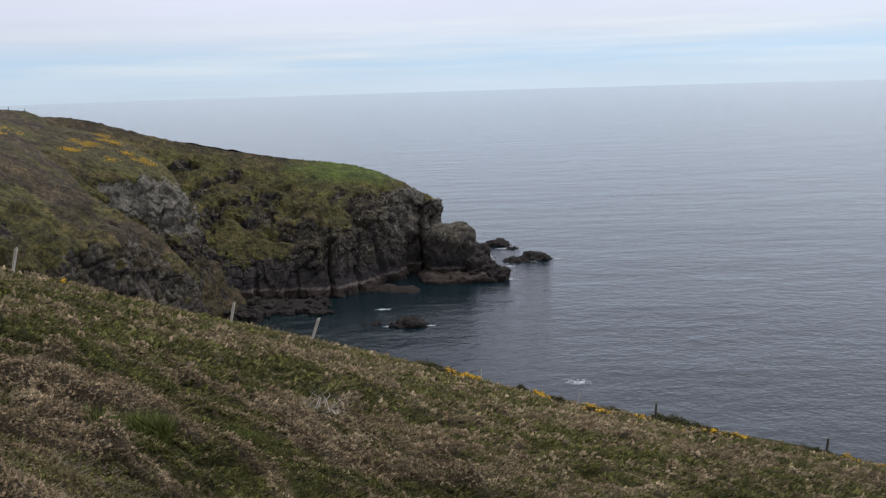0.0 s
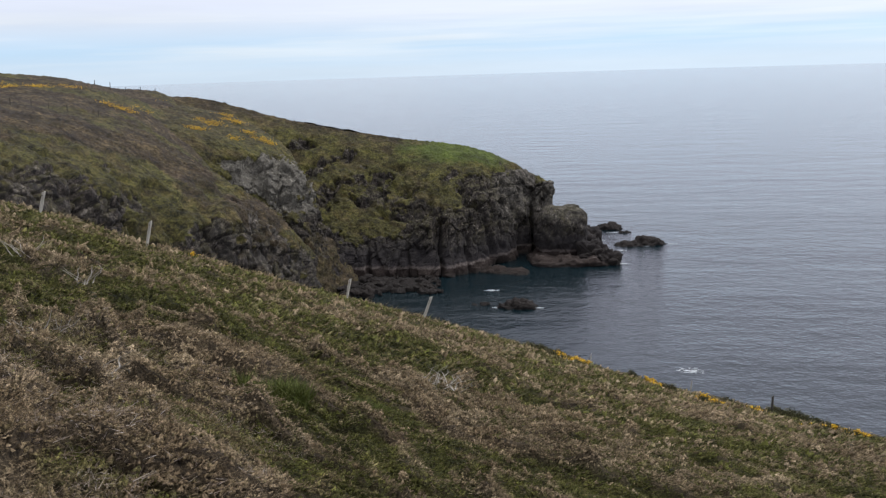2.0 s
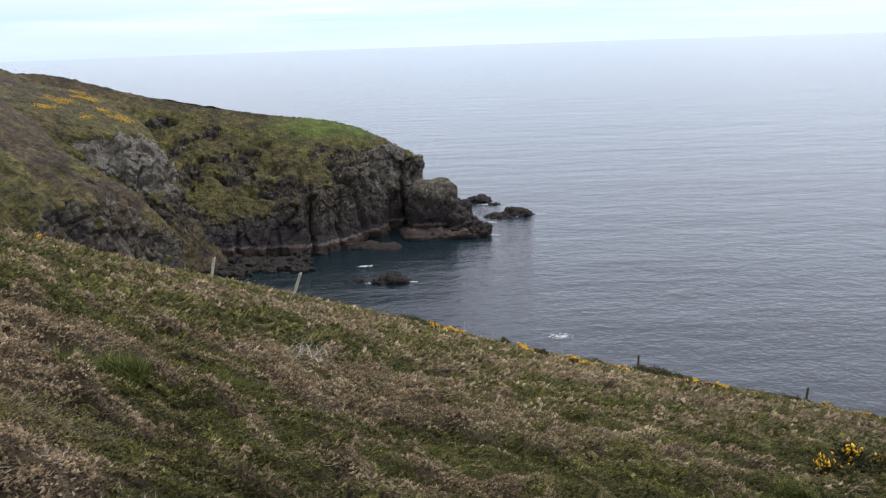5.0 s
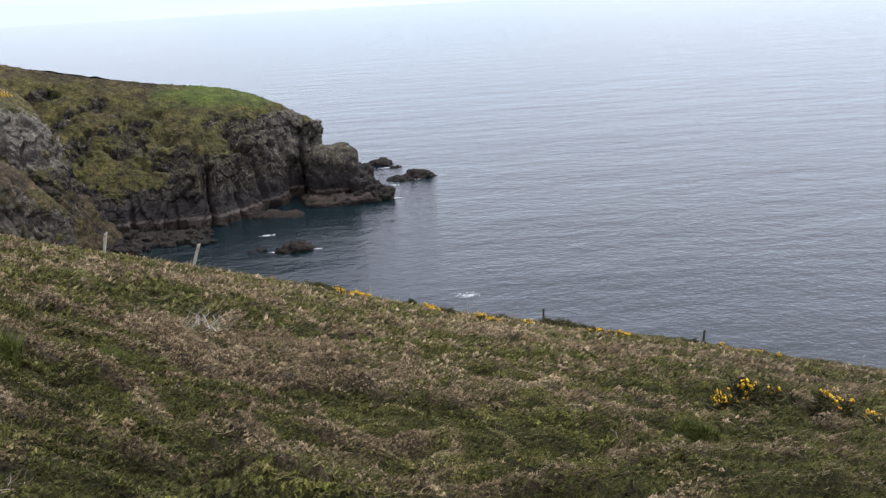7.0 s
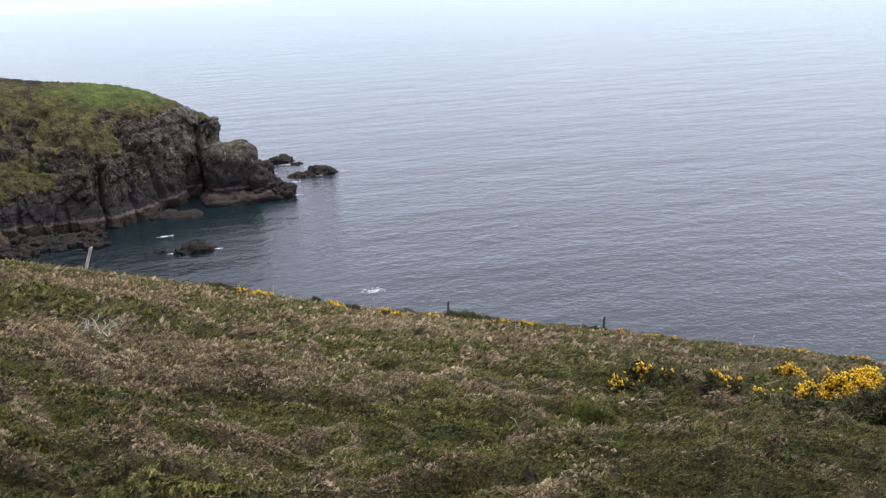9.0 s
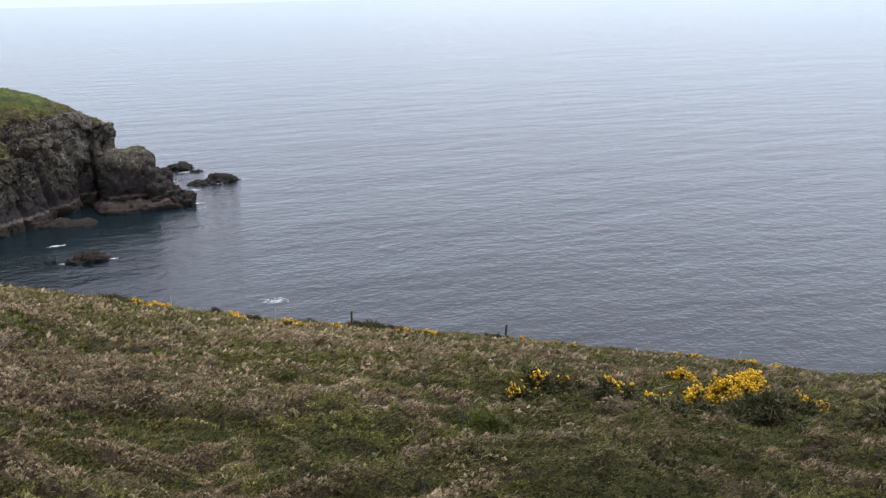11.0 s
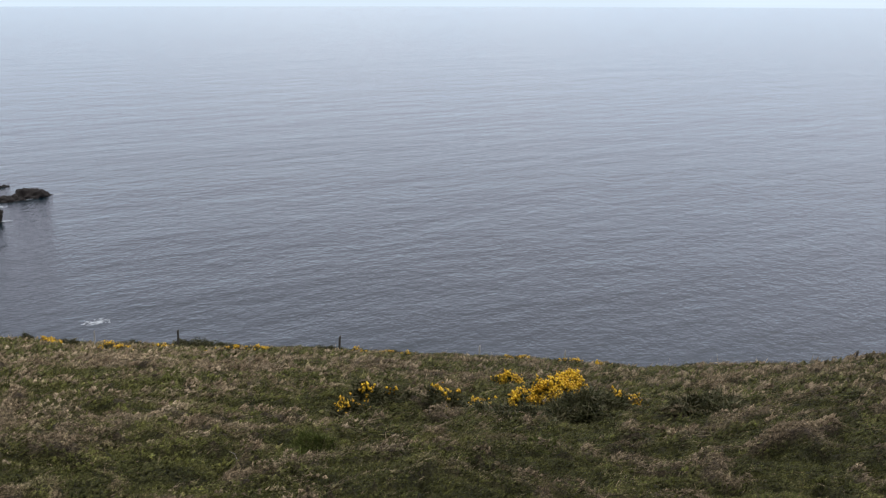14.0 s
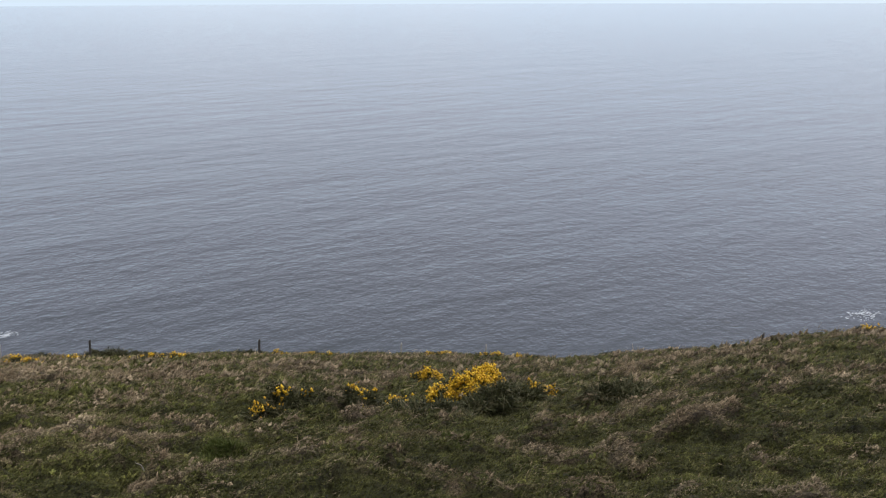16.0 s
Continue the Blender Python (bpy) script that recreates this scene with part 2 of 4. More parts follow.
def make_sprigs(name, tint):
    mat, tree, bsdf, geo = surface(name, 0.8, 0.2)
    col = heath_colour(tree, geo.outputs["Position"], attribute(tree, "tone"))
    fine = noise_tex(tree, geo.outputs["Position"], 62.0, 4.0, 0.7)
    col = mix(tree, 1.0, col, ramp(tree, fine, [(0.36, 0.25), (0.5, 0.95), (0.62, 1.9)]), "MULTIPLY")
    tree.links.new(mix(tree, 1.0, col, tint, "MULTIPLY"), bsdf.inputs["Base Color"])
    bump(tree, bsdf, fine, 1.0, 0.02)
    return mat


def make_land():
    """Turf, heath and bare rock of the far coast; rock is dark and wet at the foot and has a pale line at the tide's height."""
    mat, tree, bsdf, geo = surface("coast_land", 0.88, 0.3)
    pos = geo.outputs["Position"]
    n1, n2, n3 = noise_tex(tree, pos, 0.09, 4.0), noise_tex(tree, pos, 0.6, 5.0, 0.65), noise_tex(tree, pos, 2.4, 5.0, 0.7)
    split = tree.nodes.new("ShaderNodeSeparateXYZ")
    tree.links.new(pos, split.inputs[0])
    lie = tree.nodes.new("ShaderNodeCombineXYZ")     # growth combed along the slope, dipping seaward
    for k, (a, b) in enumerate(((0.0, 0.3), (0.0, 0.3), (0.32, 1.0))):
        tree.links.new(maths(tree, "ADD", maths(tree, "MULTIPLY", split.outputs[0], a), maths(tree, "MULTIPLY", split.outputs[k], b)), lie.inputs[k])
    streak = noise_tex(tree, lie.outputs[0], 1.7, 5.0, 0.72)
    mottle = maths(tree, "ADD", maths(tree, "MULTIPLY", n2, 0.35), maths(tree, "ADD", maths(tree, "MULTIPLY", n3, 0.35), maths(tree, "MULTIPLY", streak, 0.3)))
    turf = ramp(tree, mottle, [(0.39, (0.009, 0.009, 0.004)), (0.46, (0.037, 0.036, 0.011)), (0.54, (0.090, 0.084, 0.022)), (0.66, (0.185, 0.158, 0.058))])
    russet = ramp(tree, mottle, [(0.38, (0.024, 0.016, 0.009)), (0.5, (0.095, 0.064, 0.033)), (0.66, (0.20, 0.145, 0.085))])
    turf = mix(tree, ramp(tree, noise_tex(tree, lie.outputs[0], 0.42, 5.0, 0.7), [(0.48, 0.0), (0.66, 0.5)]), turf, russet)
    heath = ramp(tree, mottle, [(0.40, (0.010, 0.006, 0.005)), (0.47, (0.034, 0.023, 0.014)), (0.54, (0.068, 0.048, 0.030)), (0.64, (0.16, 0.118, 0.080))])
    heath = mix(tree, 1.0, heath, ramp(tree, noise_tex(tree, lie.outputs[0], 0.5, 4.0, 0.6), [(0.35, 0.55), (0.65, 1.5)]), "MULTIPLY")
    brown = maths(tree, "ADD", attribute(tree, "heath"), maths(tree, "MULTIPLY", maths(tree, "SUBTRACT", streak, 0.5), 1.8))
    turf = mix(tree, ramp(tree, brown, [(0.15, 0.0), (0.95, 0.85)]), turf, heath)
    lushc = ramp(tree, n2, [(0.3, (0.054, 0.076, 0.015)), (0.7, (0.100, 0.132, 0.028))])
    turf = mix(tree, attribute(tree, "lush"), turf, lushc)
    stone = ramp(tree, maths(tree, "ADD", maths(tree, "MULTIPLY", n2, 0.68), maths(tree, "MULTIPLY", n3, 0.32)),
                 [(0.39, (0.009, 0.008, 0.008)), (0.48, (0.026, 0.022, 0.020)), (0.56, (0.080, 0.070, 0.060)), (0.66, (0.24, 0.22, 0.19))])
    runs = noise_tex(tree, pos, 0.9, 5.0, 0.65, (1.0, 1.0, 0.16))
    stone = mix(tree, ramp(tree, runs, [(0.45, 0.0), (0.68, 0.75)]), stone, ramp(tree, n3, [(0.35, (0.036, 0.030, 0.025)), (0.65, (0.11, 0.095, 0.076))]))
    stone = mix(tree, ramp(tree, noise_tex(tree, pos, 0.35, 5.0, 0.7), [(0.50, 0.0), (0.64, 0.6)]), stone, (0.066, 0.060, 0.022))
    def voronoi(scale, feature, stretch):
        m = tree.nodes.new("ShaderNodeMapping")
        m.inputs["Scale"].default_value = stretch
        tree.links.new(pos, m.inputs["Vector"])
        v = tree.nodes.new("ShaderNodeTexVoronoi")
        v.feature = feature
        v.inputs["Scale"].default_value = scale
        tree.links.new(m.outputs[0], v.inputs["Vector"])
        return v.outputs[0]

    crack = ramp(tree, voronoi(0.75, "DISTANCE_TO_EDGE", (1.0, 1.0, 0.55)), [(0.0, 0.55), (0.05, 1.0)])
    crack2 = ramp(tree, voronoi(2.1, "DISTANCE_TO_EDGE", (1.0, 1.0, 0.7)), [(0.0, 0.8), (0.08, 1.0)])
    fleck = tree.nodes.new("ShaderNodeSeparateColor")
    tree.links.new(voronoi(1.7, "F1", (1.0, 1.0, 0.7)), fleck.inputs[0])
    tree.links.new(fleck.inputs[0].links[0].from_node.outputs["Color"], fleck.inputs[0])
    block = maths(tree, "MULTIPLY", maths(tree, "MULTIPLY", crack, crack2), ramp(tree, fleck.outputs[0], [(0.0, 0.45), (0.6, 1.0), (0.85, 1.5), (1.0, 2.0)]))
    pale = ramp(tree, n3, [(0.3, (0.082, 0.081, 0.070)), (0.5, (0.170, 0.163, 0.138)), (0.72, (0.29, 0.278, 0.238))])
    stone = mix(tree, attribute(tree, "pale"), stone, pale)
    stone = mix(tree, maths(tree, "SUBTRACT", 0.85, maths(tree, "MULTIPLY", attribute(tree, "pale"), 0.35)), stone, mix(tree, 1.0, stone, block, "MULTIPLY"))
    stone = mix(tree, 1.0, stone, (0.72, 0.70, 0.69), "MULTIPLY")
    z = maths(tree, "ADD", split.outputs[2], maths(tree, "MULTIPLY", maths(tree, "SUBTRACT", n2, 0.5), 1.6))
    zz = maths(tree, "DIVIDE", z, 12.0, True)
    shore = ramp(tree, zz, [(0.0, (0.012, 0.010, 0.009)), (0.12, (0.020, 0.016, 0.014)), (0.5, (0.017, 0.015, 0.016)), (0.8, (0.036, 0.033, 0.031))])
    tidal = ramp(tree, zz, [(0.0, (0.014, 0.011, 0.009)), (0.06, (0.026, 0.019, 0.016)), (0.165, (0.036, 0.026, 0.022)), (0.19, (0.115, 0.096, 0.086)),
                            (0.215, (0.115, 0.096, 0.088)), (0.245, (0.020, 0.017, 0.018)), (0.5, (0.017, 0.015, 0.016)), (0.8, (0.036, 0.033, 0.031))])
    shore = mix(tree, attribute(tree, "tide"), shore, tidal)
    shore = mix(tree, 0.45, shore, mix(tree, 1.0, shore, ramp(tree, n3, [(0.3, 0.3), (0.7, 1.7)]), "MULTIPLY"))
    stone = mix(tree, ramp(tree, zz, [(0.0, 1.0), (0.45, 0.85), (0.85, 0.0)]), stone, shore)
    face = tree.nodes.new("ShaderNodeSeparateXYZ")
    tree.links.new(geo.outputs["Normal"], face.inputs[0])
    ledge = maths(tree, "MULTIPLY", ramp(tree, face.outputs[2], [(0.30, 0.0), (0.75, 1.0)]), ramp(tree, zz, [(0.55, 0.0), (0.85, 0.5)]))
    ledge = maths(tree, "MULTIPLY", ledge, maths(tree, "SUBTRACT", 1.0, attribute(tree, "pale"), True))
    rock = maths(tree, "ADD", attribute(tree, "rock"), maths(tree, "MULTIPLY", maths(tree, "SUBTRACT", n3, 0.5), 1.3))
    rock = ramp(tree, maths(tree, "SUBTRACT", rock, ledge), [(0.25, 0.0), (0.65, 1.0)])
    turf = mix(tree, 1.0, turf, ramp(tree, noise_tex(tree, pos, 0.22, 4.0, 0.65), [(0.36, (0.46, 0.44, 0.48)), (0.5, (0.72, 0.71, 0.68)), (0.64, (0.98, 0.98, 0.84))]), "MULTIPLY")
    tree.links.new(mix(tree, rock, turf, stone), bsdf.inputs["Base Color"])
    bump(tree, bsdf, noise_tex(tree, pos, 2.8, 6.0, 0.72), 0.75, 0.3)
    return mat


def make_water():
    mat, tree, bsdf, geo = surface("sea_water", 0.05, 0.5)
    pos = geo.outputs["Position"]
    bsdf.inputs["IOR"].default_value = 1.333
    col = ramp(tree, noise_tex(tree, pos, 0.012, 3.0), [(0.35, (0.004, 0.011, 0.014)), (0.65, (0.006, 0.015, 0.020))])
    tree.links.new(col, bsdf.inputs["Base Color"])
    h = None
    for scale, detail, rough, stretch, turn, amount in (
            (0.03, 3.0, 0.55, (0.3, 1.0, 1.0), -6.0, 1.0), (0.12, 3.0, 0.55, (0.5, 1.0, 1.0), -18.0, 0.42),
            (0.42, 3.0, 0.6, (0.85, 1.0, 1.0), -24.0, 0.26), (1.25, 3.0, 0.6, (0.9, 1.0, 1.0), 16.0, 0.13), (2.6, 2.0, 0.6, (0.8, 1.0, 1.0), 25.0, 0.02)):
        wave = maths(tree, "MULTIPLY", noise_tex(tree, pos, scale, detail, rough, stretch, turn), amount)
        h = wave if h is None else maths(tree, "ADD", h, wave)
    bump(tree, bsdf, h, 1.0, 1.0)
    return mat


def make_plain(name, stops, scale, rough=0.85, grain=None, depth=0.02, stretch=None):
    mat, tree, bsdf, geo = surface(name, rough)
    pos = tree.nodes.new("ShaderNodeTexCoord").outputs["Object"]
    tree.links.new(ramp(tree, noise_tex(tree, pos, scale, 5.0, 0.65, stretch), stops), bsdf.inputs["Base Color"])
    bump(tree, bsdf, noise_tex(tree, pos, scale * 2.5, 5.0, 0.7, stretch), 0.7, depth)
    return mat


def make_tinted(name, stops, rough=0.7):
    """Small leaves, spines or petals: each piece has its own shade."""
    mat, tree, bsdf, geo = surface(name, rough, 0.25)
    tree.links.new(ramp(tree, geo.outputs["Random Per Island"], stops), bsdf.inputs["Base Color"])
    return mat


GROUND, LAND, WATER = make_ground(), make_land(), make_water()
SPRIGS = make_sprigs("heather_sprigs", (1.0, 1.0, 1.0))
TWIGS = make_tinted("dead_twigs", [(0.0, (0.14, 0.10, 0.078)), (0.6, (0.30, 0.24, 0.19)), (1.0, (0.46, 0.41, 0.36))])
BLEACHED = make_plain("bleached_wood", [(0.3, (0.22, 0.20, 0.17)), (0.7, (0.46, 0.43, 0.38))], 12.0, 0.85, depth=0.005)
RUSH = make_tinted("green_grass", [(0.0, (0.044, 0.056, 0.012)), (0.6, (0.082, 0.104, 0.020)), (1.0, (0.15, 0.16, 0.045))])
SPINE = make_tinted("gorse_spines", [(0.0, (0.018, 0.020, 0.007)), (0.6, (0.058, 0.062, 0.020)), (1.0, (0.15, 0.13, 0.07))])
PETAL = make_tinted("gorse_petals", [(0.0, (0.42, 0.22, 0.010)), (0.5, (0.66, 0.40, 0.016)), (1.0, (0.78, 0.52, 0.04))], 0.6)
POST = make_plain("weathered_post_wood", [(0.3, (0.26, 0.245, 0.21)), (0.55, (0.48, 0.455, 0.40)), (0.75, (0.62, 0.595, 0.53))], 9.0, 0.85, depth=0.01, stretch=(1, 1, 0.12))
POST_DARK = make_plain("dark_post_wood", [(0.3, (0.035, 0.032, 0.028)), (0.7, (0.11, 0.10, 0.085))], 9.0, 0.85, depth=0.01, stretch=(1, 1, 0.12))
FOAM = make_plain("sea_foam", [(0.3, (0.28, 0.31, 0.34)), (0.7, (0.55, 0.58, 0.60))], 2.0, 0.6)

# ---- sea ----
def build_sea():
    b = np.radians(np.arange(0, 360, 3.0))
    r = np.array([30, 60, 90, 130, 180, 250, 350, 500, 800, 1300, 2200, 3500, 4850.0])
    B, R = np.meshgrid(b, r, indexing="ij")
    v = np.stack([R * np.sin(B), R * np.cos(B), 0 * R], -1).reshape(-1, 3)
    tagged(new("sea", mesh_of("sea", v, grid_faces(len(b), len(r), True)[:, ::-1], WATER)),
           "calm grey-blue sea with fine ripples reaching the horizon", "sea", kind="structure")


build_sea()

# ---- the near hillside ----
FALL_B = np.array([-180, -140, -100, -80, -65.1, -61.7, -56.7, -51.4, -47.4, -45.7, -40.3, -34, -29, -24.8, -20.8, -17.2, -13.6, -8.9, -6.1, -4, 1.9, 5.7, 10.4, 14.2, 16.4, 20.4, 23.5, 26.5, 29.1, 32.5, 34.8, 45, 70, 100, 140, 180])
FALL = np.array([-.30, -.10, .18, .26, .3105, .3275, .3526, .377, .390, .3949, .3995, .3965, .3945, .386, .3805, .374, .3645, .3510, .339, .330, .2975, .2765, .2479, .2256, .2127, .1865, .1644, .1459, .1223, .0951, .0784, .03, -.04, -.15, -.28, -.30])
BROW_B = np.array([-180, -140, -110, -80, -65, -56, -50, -42, -25, -14, -6, 0, 9, 14, 20, 26, 34, 45, 60, 90, 180])
BROW = np.array([320, 300, 120, 44, 36, 38, 43, 52, 57, 56, 54, 52, 48, 47, 46, 43, 42, 48, 80, 300, 320.0])


def eased(x, xp, fp):
    """Interpolation with the corners rounded."""
    return sum(w * np.interp(x + d, xp, fp) for d, w in ((-2, .25), (0, .5), (2, .25)))


def contour_ridges(x, y):
    """Wavy ridges of matted stems that run along the contours, 0 to 1."""
    p = np.stack([x, y, 0 * x], 1)
    c, s = math.cos(radians(STREAK)), math.sin(radians(STREAK))
    along, down = c * x - s * y, s * x + c * y + 1.0 * fbm(p / 2.2, 2, 41)
    q = np.stack([0.48 * along, down, 0 * x], 1)
    return smooth(0.66, 1.0, 1 - 1.5 * np.abs(fbm(q / 1.15, 2, 5)))


def fine_ridges(x, y):
    """Thin wavy lines where the tips of the stems are pale, 0 to 1."""
    p = np.stack([x, y, 0 * x], 1)
    c, s = math.cos(radians(STREAK)), math.sin(radians(STREAK))
    along, down = c * x - s * y, s * x + c * y + 0.5 * fbm(p / 1.1, 2, 43)
    q = np.stack([0.40 * along, down, 0 * x], 1)
    return smooth(0.68, 1.0, 1 - 1.5 * np.abs(fbm(q / 0.60, 2, 45)))


MOUNDS = ((-5.3, 10.9, 0.95, 0.9, 0.42), (-4.3, 7.2, 0.5, 0.6, 0.10))     # x, y, half widths, height


def mound(x, y):
    return sum(h * np.exp(-((x - mx) / a) ** 2 - ((y - my) / b) ** 2) for mx, my, a, b, h in MOUNDS)


def dead_left(x, y):
    """The strip beside the path where most of the heather is dead."""
    return smooth(16.5, 25, np.degrees(np.arctan2(-x, y))) * smooth(10.5, 7.5, np.hypot(x, y))


def greenness(x, y):
    """Where the growth is green (1) and where it is brown and dead (0)."""
    p = np.stack([x, y, 0 * x], 1)
    b = np.degrees(np.arctan2(-x, y))
    g = 0.74 + 0.22 * fbm(p / 0.5, 3, 71) + 0.24 * fbm(p / 2.2, 2, 72) + 0.22 * fbm(p / 6.0, 2, 73) - 0.90 * (contour_ridges(x, y) - 0.24) - 0.60 * (fine_ridges(x, y) - 0.22) + 0.42 * smooth(8, -38, b) - 0.28 * smooth(0, -12, b) * smooth(18, 34, np.hypot(x, y)) + 1.6 * mound(x, y) - 0.45 * dead_left(x, y)
    return smooth(0.26, 0.78, g)


def hill_height(x, y):
    """The near hillside's height at arrays of x and y, hummocks included."""
    b = np.degrees(np.arctan2(-x, y))
    r = np.hypot(x, y)
    brow = eased(b, BROW_B, BROW)
    fall = eased(b, FALL_B, FALL)
    far = np.where(fall < 0, 120 * (1 - np.exp(-r / 120.0)), r)
    z = EYE - 1.7 - fall * far
    p = np.stack([x, y, 0 * x], 1)
    cush, _, lift = cells(np.stack([x, y, 0 * x], 1) / 0.42 + 0.25 * np.stack([fbm(p / 0.8, 2, 14), fbm(p / 0.8, 2, 15), 0 * x + 0.3], 1), 33)
    bumps = 0.17 * (0.7 - cush ** 2) * (0.5 + lift) + 0.20 * (contour_ridges(x, y) - 0.3) + 0.11 * fine_ridges(x, y) + 0.10 * fbm(p / 1.2, 2, 6) + 0.20 * fbm(p / 3.4, 2, 9) + mound(x, y)
    z = z + bumps * smooth(1.0, 6.0, r) * (0.55 + 0.45 * smooth(60, 20, r))
    d = np.maximum(0, r - brow + 1.2 * fbm(p / 5.0, 2, 31))
    drop = 0.10 * d ** 2 * (d < 4) + (1.6 + 0.9 * (d - 4) + 0.016 * (d - 4) ** 2) * (d >= 4)
    return z - drop * (brow < 200)


def build_hillside():
    b = np.concatenate([np.arange(-180, -78, 3.0), np.arange(-78, 48, 0.5), np.arange(48, 180, 3.0)])
    r = np.concatenate([[0.05, 0.8], np.geomspace(1.6, 4.2, 14), np.geomspace(4.4, 64, 190), np.geomspace(66, 330, 40)])
    B, R = np.meshgrid(np.radians(b), r, indexing="ij")
    x, y = (-R * np.sin(B)).ravel(), (R * np.cos(B)).ravel()
    far = np.hypot(x, y)
    z = np.maximum(hill_height(x, y) - (0.05 + 0.0022 * np.minimum(far, 60)) * smooth(3.0, 5.0, far), -2.0)
    v = np.stack([x, y, z], 1)
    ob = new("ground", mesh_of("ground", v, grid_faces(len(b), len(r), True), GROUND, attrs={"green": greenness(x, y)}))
    tagged(ob, "steep heather hillside of brown and green tussocks above a cliff", "ground", kind="structure")


build_hillside()

# ---- the far coast: three masses of land ----
def with_attr(ob, key, values):
    ob.data.attributes.new(key, "FLOAT", "POINT").data.foreach_set("value", np.asarray(values, np.float32))


CAPE = [
    [(40, 205, 25), (28, 207, 12), (22, 214, 2), (17, 212, 0), (13, 209, -1), (10, 207.5, -1), (7.6, 206, -1), (5.2, 210, -1), (3.2, 219, -1), (1.9, 230, -1), (0.2, 233, -1), (-0.2, 243, -1), (1.2, 262, -1), (6, 285, -1), (16, 320, -1)],
    [(40, 214, 36), (28, 214, 24), (22, 219, 12), (17, 218, 10), (13, 214, 8.5), (10, 213, 9.5), (7.6, 212, 12.5), (5.2, 216.5, 15), (3.4, 224, 16.5), (2.0, 232.5, 18.5), (0.2, 235, 18), (0.0, 244, 15.5), (1.3, 260, 12), (6, 280, 12), (16, 312, 12)],
    [(40, 221, 44), (28, 224, 33), (22, 231, 26), (17, 231, 21.5), (13, 229, 19.5), (10, 227, 20), (7.6, 225, 21), (5.2, 227, 21.5), (3.7, 231, 21.5), (2.2, 236, 21.5), (.6, 238, 19.4), (.5, 245, 18.2), (1.7, 256, 17), (6, 270, 20), (16, 295, 25)],
    [(40, 230, 49.5), (28, 236, 42), (22, 247, 38.5), (17, 245, 33), (13, 242, 29.6), (10, 239, 28.2), (7.6, 237, 27.4), (5.4, 236, 26.2), (4.2, 238, 25), (3.0, 241, 23.4), (1.6, 243, 20.9), (1.4, 247, 19.8), (2.2, 253, 19.5), (6, 262, 24), (16, 278, 33)],
    [(40, 240, 50), (28, 246, 46), (22, 256, 43.0), (17, 252, 36.6), (13, 248, 32.8), (10, 245, 30.7), (7.6, 243, 29.6), (5.5, 242, 28.1), (4.5, 243, 26.8), (3.5, 245, 24.9), (2.5, 247, 22.5), (2.4, 249, 20.8), (2.9, 252, 21), (6, 257, 25.5), (16, 266, 35)],
]
# outcrops on the grassy slope: bearing, height, reach in metres, how bare
OUTCROPS = ((17.6, 34.5, 2.4, 0.75), (16.0, 31.0, 2.8, 0.8), (13.6, 26.8, 2.8, 0.8), (15.2, 25.0, 2.2, 0.55), (10.9, 22.4, 2.2, 0.7), (16.4, 22.0, 3.0, 0.6), (14.4, 19.5, 3.0, 0.7), (12.1, 17.6, 2.6, 0.6), (13.0, 21.5, 1.8, 0.6),
            (5.0, 20.5, 2.4, 0.4), (14.2, 14.0, 2.0, -0.6), (13.0, 12.8, 2.2, -0.5), (8.6, 16.0, 3.0, 0.3), (3.2, 19.0, 3.0, 0.4), (9.8, 18.5, 2.0, 0.45), (6.6, 22.5, 1.6, 0.35))


TURF_B = np.array([-1, 1, 3, 5, 8, 11, 15, 18])
TURF_Z = np.array([27, 26, 23.5, 19, 12.5, 9.5, 7.5, 10.0])     # the cliff is bare up to here


def cape_bare(p):
    b = np.degrees(np.arctan2(-p[:, 0], p[:, 1]))
    over = p[:, 2] - np.interp(b, TURF_B, TURF_Z) + 2.5 * fbm(p / 6.0, 3, 91)
    out = 0.5 * smooth(2.0, -2.0, over) - 0.22 * smooth(1.0, 7.0, over) - 0.55 * smooth(23.5, 27.0, p[:, 2]) * smooth(14, 11, b) - 0.9 * smooth(243, 247, np.hypot(p[:, 0], p[:, 1]))
    ragged = fbm(p / np.array([2.4, 2.4, 1.2]), 3, 93)
    for bearing, z, reach, k in OUTCROPS:
        out = out + k * (1.25 + 0.9 * ragged) * np.exp(-(((b - bearing) * 2.4) ** 2 + (p[:, 2] - z - 1.1 * (bearing - b)) ** 2 * 2.6) / reach ** 2)
    return out


# upright fissures in the cliff: bearing, top, how far they cut in
FISSURES = ((7.45, 17.0, 2.4), (12.4, 8.0, 2.0), (9.7, 10.0, 1.2), (5.5, 14.0, 1.2), (3.3, 20.0, 1.6), (1.3, 19.0, 2.6))


def cape_cracks(p):
    b = np.degrees(np.arctan2(-p[:, 0], p[:, 1])) + 0.12 * fbm(p / 3.0, 2, 63)
    return sum(-depth * np.exp(-((b - at_b) / 0.13) ** 2) * smooth(top, top - 4, p[:, 2]) for at_b, top, depth in FISSURES)


def cape_lush(p):
    b = np.degrees(np.arctan2(-p[:, 0], p[:, 1]))
    r = np.hypot(p[:, 0], p[:, 1])
    n = fbm(p / 4.0, 3, 77)
    return smooth(10.5, 7.5, b + 1.2 * n) * smooth(2.0, 3.4, b) * smooth(22.5, 25.5, p[:, 2] + 1.0 * n) * smooth(231, 236, r + 2 * n)


